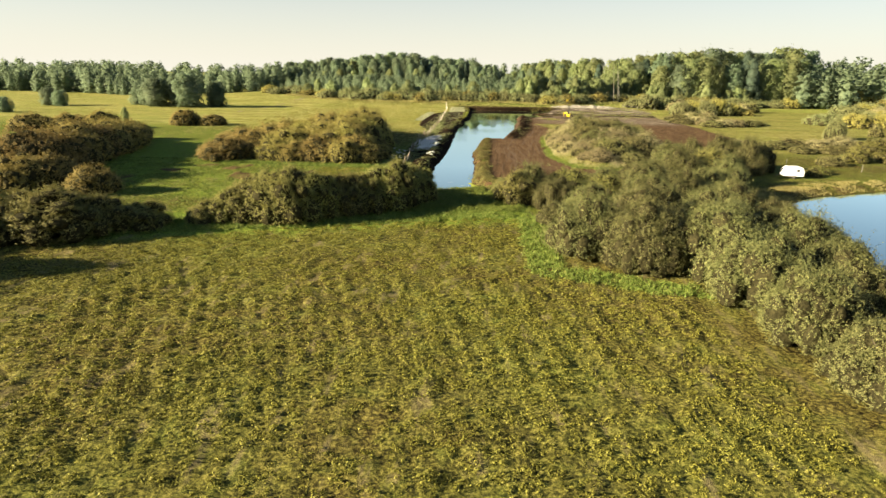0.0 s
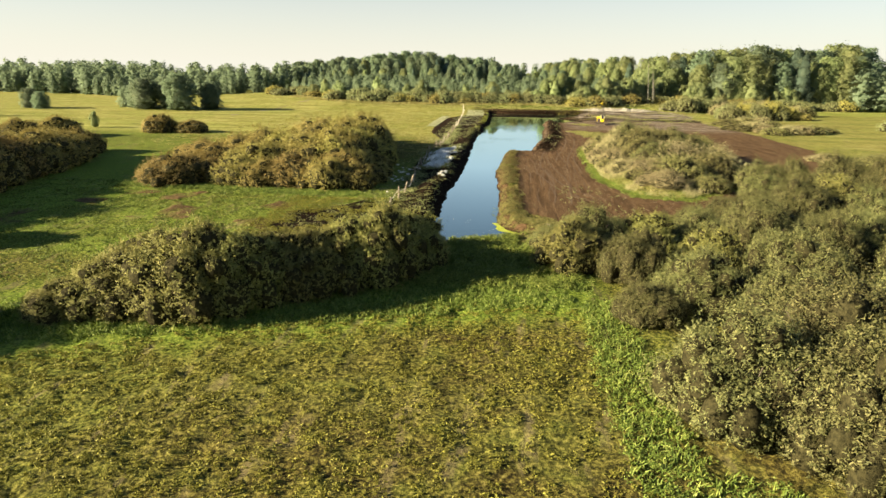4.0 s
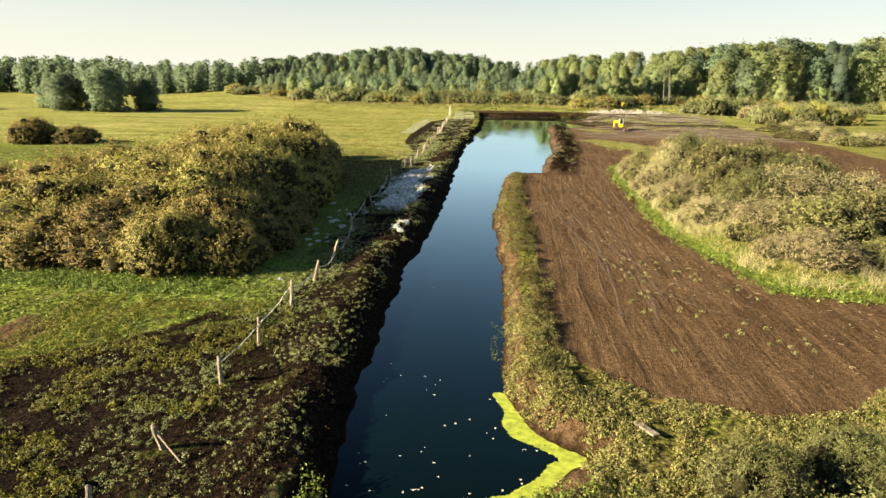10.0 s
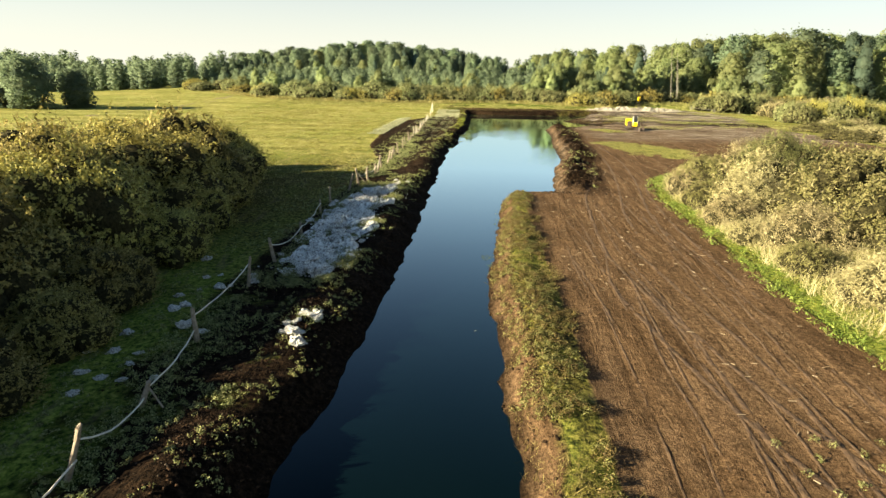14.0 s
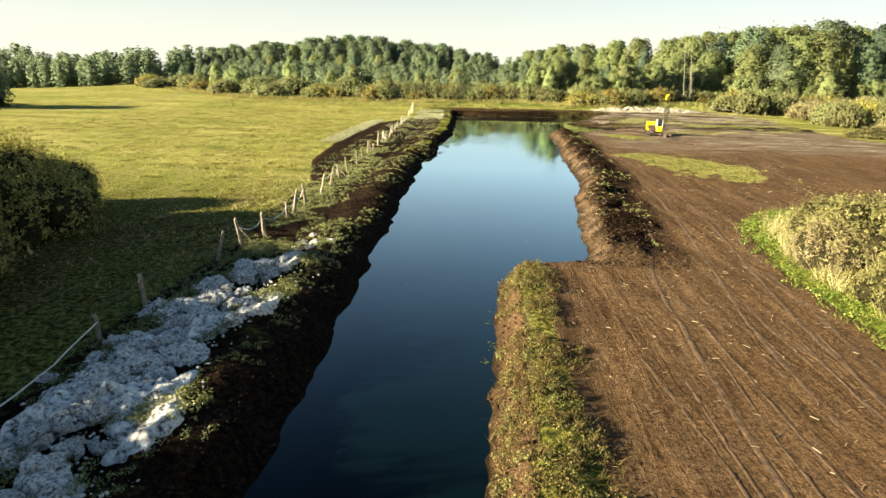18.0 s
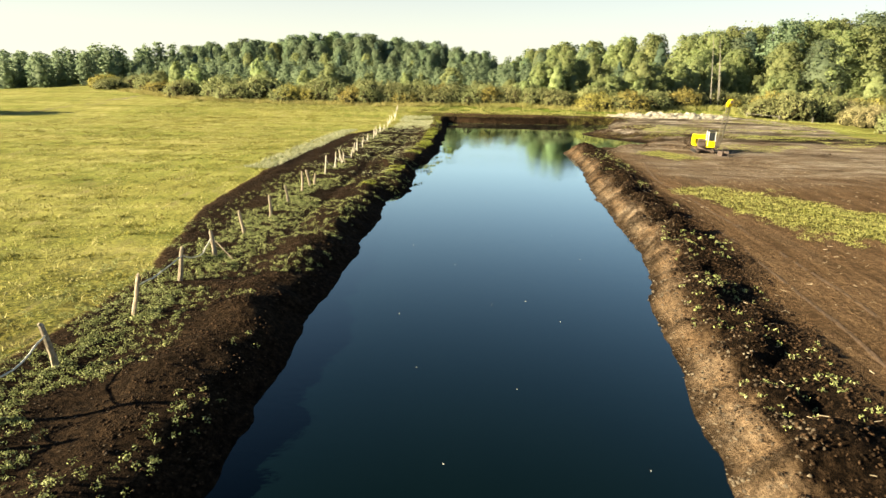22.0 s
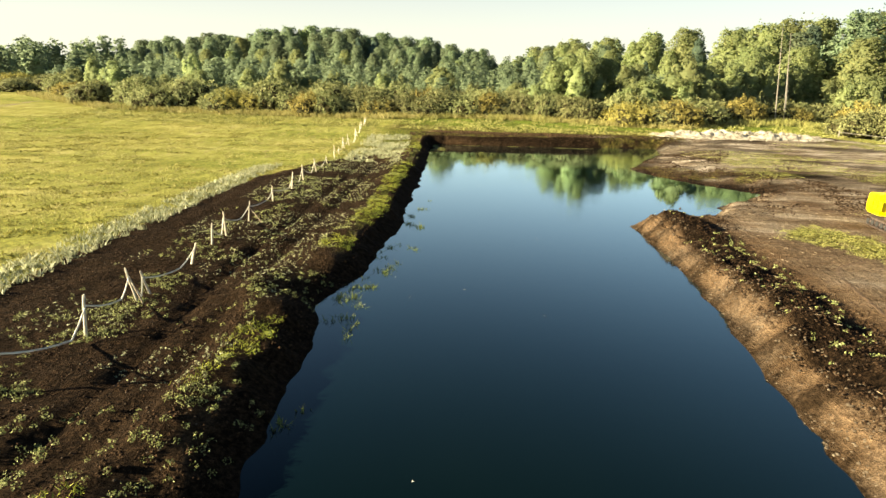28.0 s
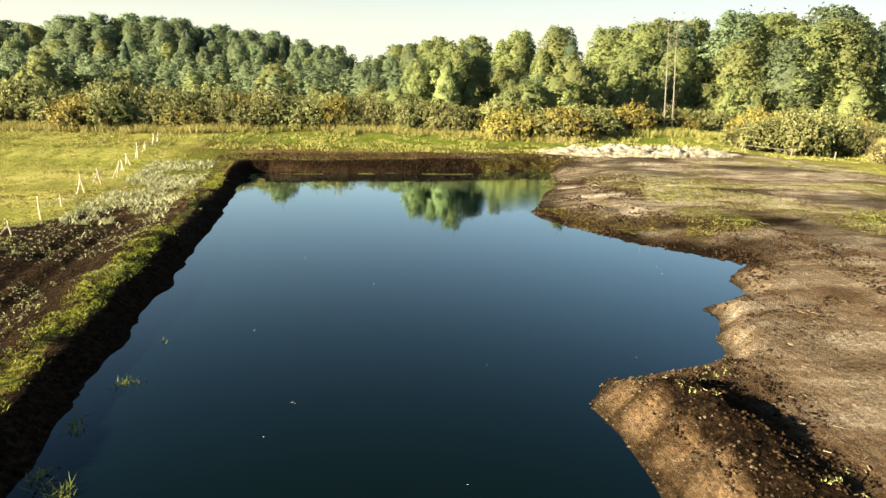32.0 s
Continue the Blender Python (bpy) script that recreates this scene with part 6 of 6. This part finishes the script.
# ---- dragline excavator ----
def excavator(x, y, heading):
    root = thing("dragline_excavator", x, y, ground_z(x, y), "yellow dragline excavator with a lattice boom standing on soil", "excavator")
    root.matrix_basis = pose(x, y, ground_z(x, y), 0, 0, heading)
    for side in (-1, 1):
        bm = bmesh.new()
        box(bm, -1.55, 1.55, side * 0.95 - 0.26, side * 0.95 + 0.26, 0.0, 0.62, 0.22)
        track = part("track", bm, STEEL, root, "muddy steel crawler track")
        for k in range(22):
            bm = bmesh.new()
            px = -1.4 + (k % 11) * 0.28
            zz = 0.62 if k < 11 else 0.0
            box(bm, px - 0.11, px + 0.11, side * 0.95 - 0.3, side * 0.95 + 0.3, zz - 0.02, zz + 0.035)
            part("track_shoe", bm, STEEL, track)
        for k in range(5):
            bm = bmesh.new()
            rod(bm, (-1.2 + 0.6 * k, side * 1.2, 0.3), (-1.2 + 0.6 * k, side * 1.26, 0.3), 0.2, 0.2, 14)
            part("roller", bm, RUBBER, track)
    bm = bmesh.new()
    rod(bm, (0, 0, 0.5), (0, 0, 0.85), 0.75, 0.75, 20)
    box(bm, -0.7, 0.7, -0.9, 0.9, 0.3, 0.6, 0.04)
    part("turntable", bm, STEEL, root)
    bm = bmesh.new()
    prof = [(-2.0, 0.95), (-2.1, 1.3), (-2.0, 2.15), (-1.8, 2.3), (-0.6, 2.3), (-0.35, 1.8), (-0.1, 0.85), (-1.8, 0.85)]
    lo, hi = [bm.verts.new((a, -1.15, b)) for a, b in prof], [bm.verts.new((a, 1.15, b)) for a, b in prof]
    bm.faces.new(lo)
    bm.faces.new(hi[::-1])
    for i in range(len(prof)):
        j = (i + 1) % len(prof)
        bm.faces.new((lo[j], lo[i], hi[i], hi[j]))
    bmesh.ops.bevel(bm, geom=list(bm.edges), offset=0.05, segments=2, affect="EDGES")
    bmesh.ops.recalc_face_normals(bm, faces=bm.faces)
    body = part("engine_housing", bm, YELLOW, root, "bright yellow engine housing")
    for side in (-1, 1):
        for k in range(3):
            bm = bmesh.new()
            box(bm, -1.7 + 0.6 * k, -1.2 + 0.6 * k, side * 1.16 - 0.01, side * 1.16 + 0.01, 1.2, 1.9, 0.005)
            part("side_panel", bm, YELLOW, body)
    bm = bmesh.new()
    rod(bm, (-1.2, 0.5, 2.45), (-1.2, 0.5, 2.95), 0.07, 0.06, 10)
    part("exhaust_pipe", bm, STEEL, root)
    bm = bmesh.new()
    for a, b in (((0.45, 0.05), (1.5, 0.05)), ((0.45, 0.9), (1.5, 0.9))):
        for ux in (a[0], b[0] - 0.05):
            box(bm, ux, ux + 0.08, a[1], a[1] + 0.08, 1.0, 2.9)
    cab = part("cab", bm, CARAVAN_WHITE, root, "cab of pale posts with large window openings")
    bm = bmesh.new()
    box(bm, 0.4, 1.75, 0.0, 1.02, 2.88, 2.98, 0.04)
    part("roof", bm, RUBBER, cab, "dark flat cab roof")
    bm = bmesh.new()
    box(bm, 0.45, 1.55, 0.05, 0.98, 0.85, 1.65, 0.04)
    part("lower_panel", bm, YELLOW, cab, "yellow lower cab panel")
    for n2, (a, b, c, d) in (("windscreen", (1.52, 1.53, 0.14, 0.9)),):
        bm = bmesh.new()
        box(bm, a, b, c, d, 1.7, 2.8)
        part(n2, bm, DARK_GLASS, cab)
    bm = bmesh.new()
    box(bm, 0.4, 1.3, -1.0, -0.05, 0.9, 1.5, 0.08)
    part("winch_cover", bm, STEEL, root)
    bm = bmesh.new()
    rod(bm, (0.85, -0.95, 1.68), (0.85, -0.1, 1.68), 0.22, 0.22, 14)
    part("winch_drum", bm, STEEL, root)
    bm = bmesh.new()
    box(bm, -0.3, 1.5, 1.0, 1.5, 0.8, 1.05, 0.03)
    part("boom_bracket", bm, STEEL, root)
    # lattice boom
    foot, head = Vector((1.35, 1.32, 1.0)), Vector((9.6, -0.2, 6.75))
    way = (head - foot).normalized()
    side, up = Vector((0, 1, 0)), way.cross(Vector((0, 1, 0))).normalized() * -1
    length = (head - foot).length

    def corner(k, i):
        w = 0.24 if 0.12 < k < 0.8 else 0.16
        return foot + way * (length * k) + side * (w * (1 if i in (0, 1) else -1)) + up * (w * (1 if i in (0, 3) else -1))

    boom = tagged(new("boom"), "grey lattice boom")
    boom.parent = root
    steps_k = 15
    for i in range(4):
        bm = bmesh.new()
        for k in range(steps_k):
            rod(bm, corner(k / steps_k, i), corner((k + 1) / steps_k, i), 0.028, 0.028, 6)
        part("chord", bm, LATTICE, boom)
    for i in range(4):
        for k in range(steps_k):
            bm = bmesh.new()
            rod(bm, corner(k / steps_k, i), corner((k + 1) / steps_k, (i + 1) % 4), 0.015, 0.015, 5)
            part("lacing", bm, LATTICE, boom)
    bm = bmesh.new()
    box(bm, -0.6, 0.45, -0.28, 0.28, -0.24, 0.28, 0.1, Matrix.Translation(head) @ pose(0, 0, 0, 0, -33, 0))
    part("boom_head", bm, YELLOW, root, "yellow boom head")
    bm = bmesh.new()
    rod(bm, head + Vector((0.5, -0.12, 0.15)), head + Vector((0.5, 0.12, 0.15)), 0.2, 0.2, 18)
    part("sheave", bm, STEEL, root)
    for s2 in (-0.6, 0.6):
        bm = bmesh.new()
        rod(bm, (-1.3, s2, 2.4), (-0.3, s2 * 0.5, 3.15), 0.05, 0.05, 6)
        rod(bm, (0.2, s2, 2.3), (-0.3, s2 * 0.5, 3.15), 0.05, 0.05, 6)
        part("gantry_leg", bm, STEEL, root)
        bm = bmesh.new()
        rod(bm, (-0.3, s2 * 0.5, 3.15), head + Vector((0, s2 * 0.3, 0.2)), 0.014, 0.014, 5)
        part("pendant_cable", bm, STEEL, root)
    return root


excavator(27.7, 220.2, -97.0)


def drag_bucket(x, y, heading):
    root = thing("drag_bucket", x, y, ground_z(x, y), "rusty steel dragline bucket lying on the soil", "bucket")
    root.matrix_basis = pose(x, y, ground_z(x, y) - 0.03, 0, 0, heading) @ Matrix.Diagonal((0.8, 0.8, 0.8, 1))
    bm = bmesh.new()
    for b in ((-0.7, 0.6, -0.55, -0.49, 0.0, 0.75), (-0.7, 0.6, 0.49, 0.55, 0.0, 0.75), (-0.76, -0.7, -0.55, 0.55, 0.0, 0.8), (-0.7, 0.65, -0.49, 0.49, 0.0, 0.06)):
        box(bm, *b, 0.02)
    part("shell", bm, STEEL, root)
    for k in range(4):
        bm = bmesh.new()
        box(bm, 0.62, 0.9, -0.42 + 0.26 * k, -0.32 + 0.26 * k, 0.01, 0.07)
        part("tooth", bm, STEEL, root)
    bm = bmesh.new()
    for p, q in (((0.4, -0.55, 0.7), (0.4, -0.4, 1.2)), ((0.4, -0.4, 1.2), (0.4, 0.4, 1.2)), ((0.4, 0.4, 1.2), (0.4, 0.55, 0.7))):
        rod(bm, p, q, 0.05, 0.05, 6)
    part("arch", bm, STEEL, root)


drag_bucket(28.8, 216.4, -80)


# ---- caravan and jetty at the small pond ----
def caravan(x, y, heading):
    root = thing("caravan", x, y, ground_z(x, y), "small white caravan with rounded ends parked on grass", "caravan")
    root.matrix_basis = pose(x, y, ground_z(x, y), 0, 0, heading) @ Matrix.Diagonal((0.85, 0.85, 0.85, 1))
    prof = [(-1.75, 0.45), (-1.85, 1.0), (-1.6, 1.75), (-1.1, 2.15), (0.9, 2.2), (1.5, 2.0), (1.8, 1.3), (1.75, 0.45)]
    bm = bmesh.new()
    lo, hi = [bm.verts.new((a, -0.95, b)) for a, b in prof], [bm.verts.new((a, 0.95, b)) for a, b in prof]
    bm.faces.new(lo)
    bm.faces.new(hi[::-1])
    for i in range(len(prof)):
        j = (i + 1) % len(prof)
        bm.faces.new((lo[j], lo[i], hi[i], hi[j]))
    bmesh.ops.bevel(bm, geom=list(bm.edges), offset=0.09, segments=3, affect="EDGES")
    bmesh.ops.recalc_face_normals(bm, faces=bm.faces)
    part("body", bm, CARAVAN_WHITE, root)
    for a, b in ((0.45, 0.95),):
        bm = bmesh.new()
        box(bm, a, b, -0.965, -0.945, 1.25, 1.75, 0.008)
        part("side_window", bm, DARK_GLASS, root)
    bm = bmesh.new()
    box(bm, -0.5, 0.5, -0.3, 0.3, -0.01, 0.01, 0.004, pose(-1.75, 0, 1.4, 0, -110, 90))
    part("front_window", bm, DARK_GLASS, root)
    bm = bmesh.new()
    box(bm, -0.4, 0.05, -0.97, -0.945, 0.5, 1.9, 0.008)
    part("door", bm, CARAVAN_WHITE, root)
    for s2 in (-0.85, 0.85):
        bm = bmesh.new()
        rod(bm, (0.1, s2 - 0.09, 0.3), (0.1, s2 + 0.09, 0.3), 0.3, 0.3, 18)
        wheel = part("wheel", bm, RUBBER, root)
        bm = bmesh.new()
        rod(bm, (0.1, s2 - 0.1, 0.3), (0.1, s2 + 0.1, 0.3), 0.16, 0.16, 14)
        part("rim", bm, LATTICE, wheel)
    bm = bmesh.new()
    rod(bm, (-1.7, 0.3, 0.45), (-2.7, 0, 0.45), 0.04, 0.04, 6)
    rod(bm, (-1.7, -0.3, 0.45), (-2.7, 0, 0.45), 0.04, 0.04, 6)
    rod(bm, (-2.6, 0, 0.0), (-2.6, 0, 0.5), 0.04, 0.04, 6)
    part("drawbar", bm, STEEL, root)


caravan(47.6, 95.6, -10)
jetty = thing("jetty", 36.2, 82.0, WATER_Z, "small grey plank jetty at the pond's edge", "jetty")
jetty.matrix_basis = pose(36.4, 81.0, WATER_Z, 0, 0, -15)
for k in range(9):
    bm = bmesh.new()
    box(bm, -1.35 + 0.3 * k, -1.08 + 0.3 * k, -0.6, 0.6, 0.55, 0.6, 0.006)
    part("plank", bm, POST_WOOD, jetty)
for a in (-1.2, 1.2):
    for b in (-0.5, 0.5):
        bm = bmesh.new()
        rod(bm, (a, b, -0.6), (a, b, 0.55), 0.06, 0.06, 7)
        part("post", bm, POST_WOOD, jetty)
for x, y in ((52.5, 108), (63, 104)):
    ob = thing("marker_post", x, y, ground_z(x, y), "single pale wooden marker post in the grass", "post", "marker posts")
    bm = bmesh.new()
    rod(bm, (0, 0, -0.2), (0, 0, 1.3), 0.05, 0.045, 7)
    part("stake", bm, GREY_BARK, ob)

board = thing("wooden_board", 2.8, 83.6, ground_z(2.8, 83.6), "weathered board lying in the weeds by the pond", "board")
board.matrix_basis = pose(2.8, 83.6, ground_z(2.8, 83.6) + 0.08, 4, 6, 118)
bm = bmesh.new()
box(bm, -0.6, 0.6, -0.16, 0.16, 0.0, 0.06, 0.008)
part("plank", bm, POST_WOOD, board)

for ob in PROTOS:
    drop_proto(ob)
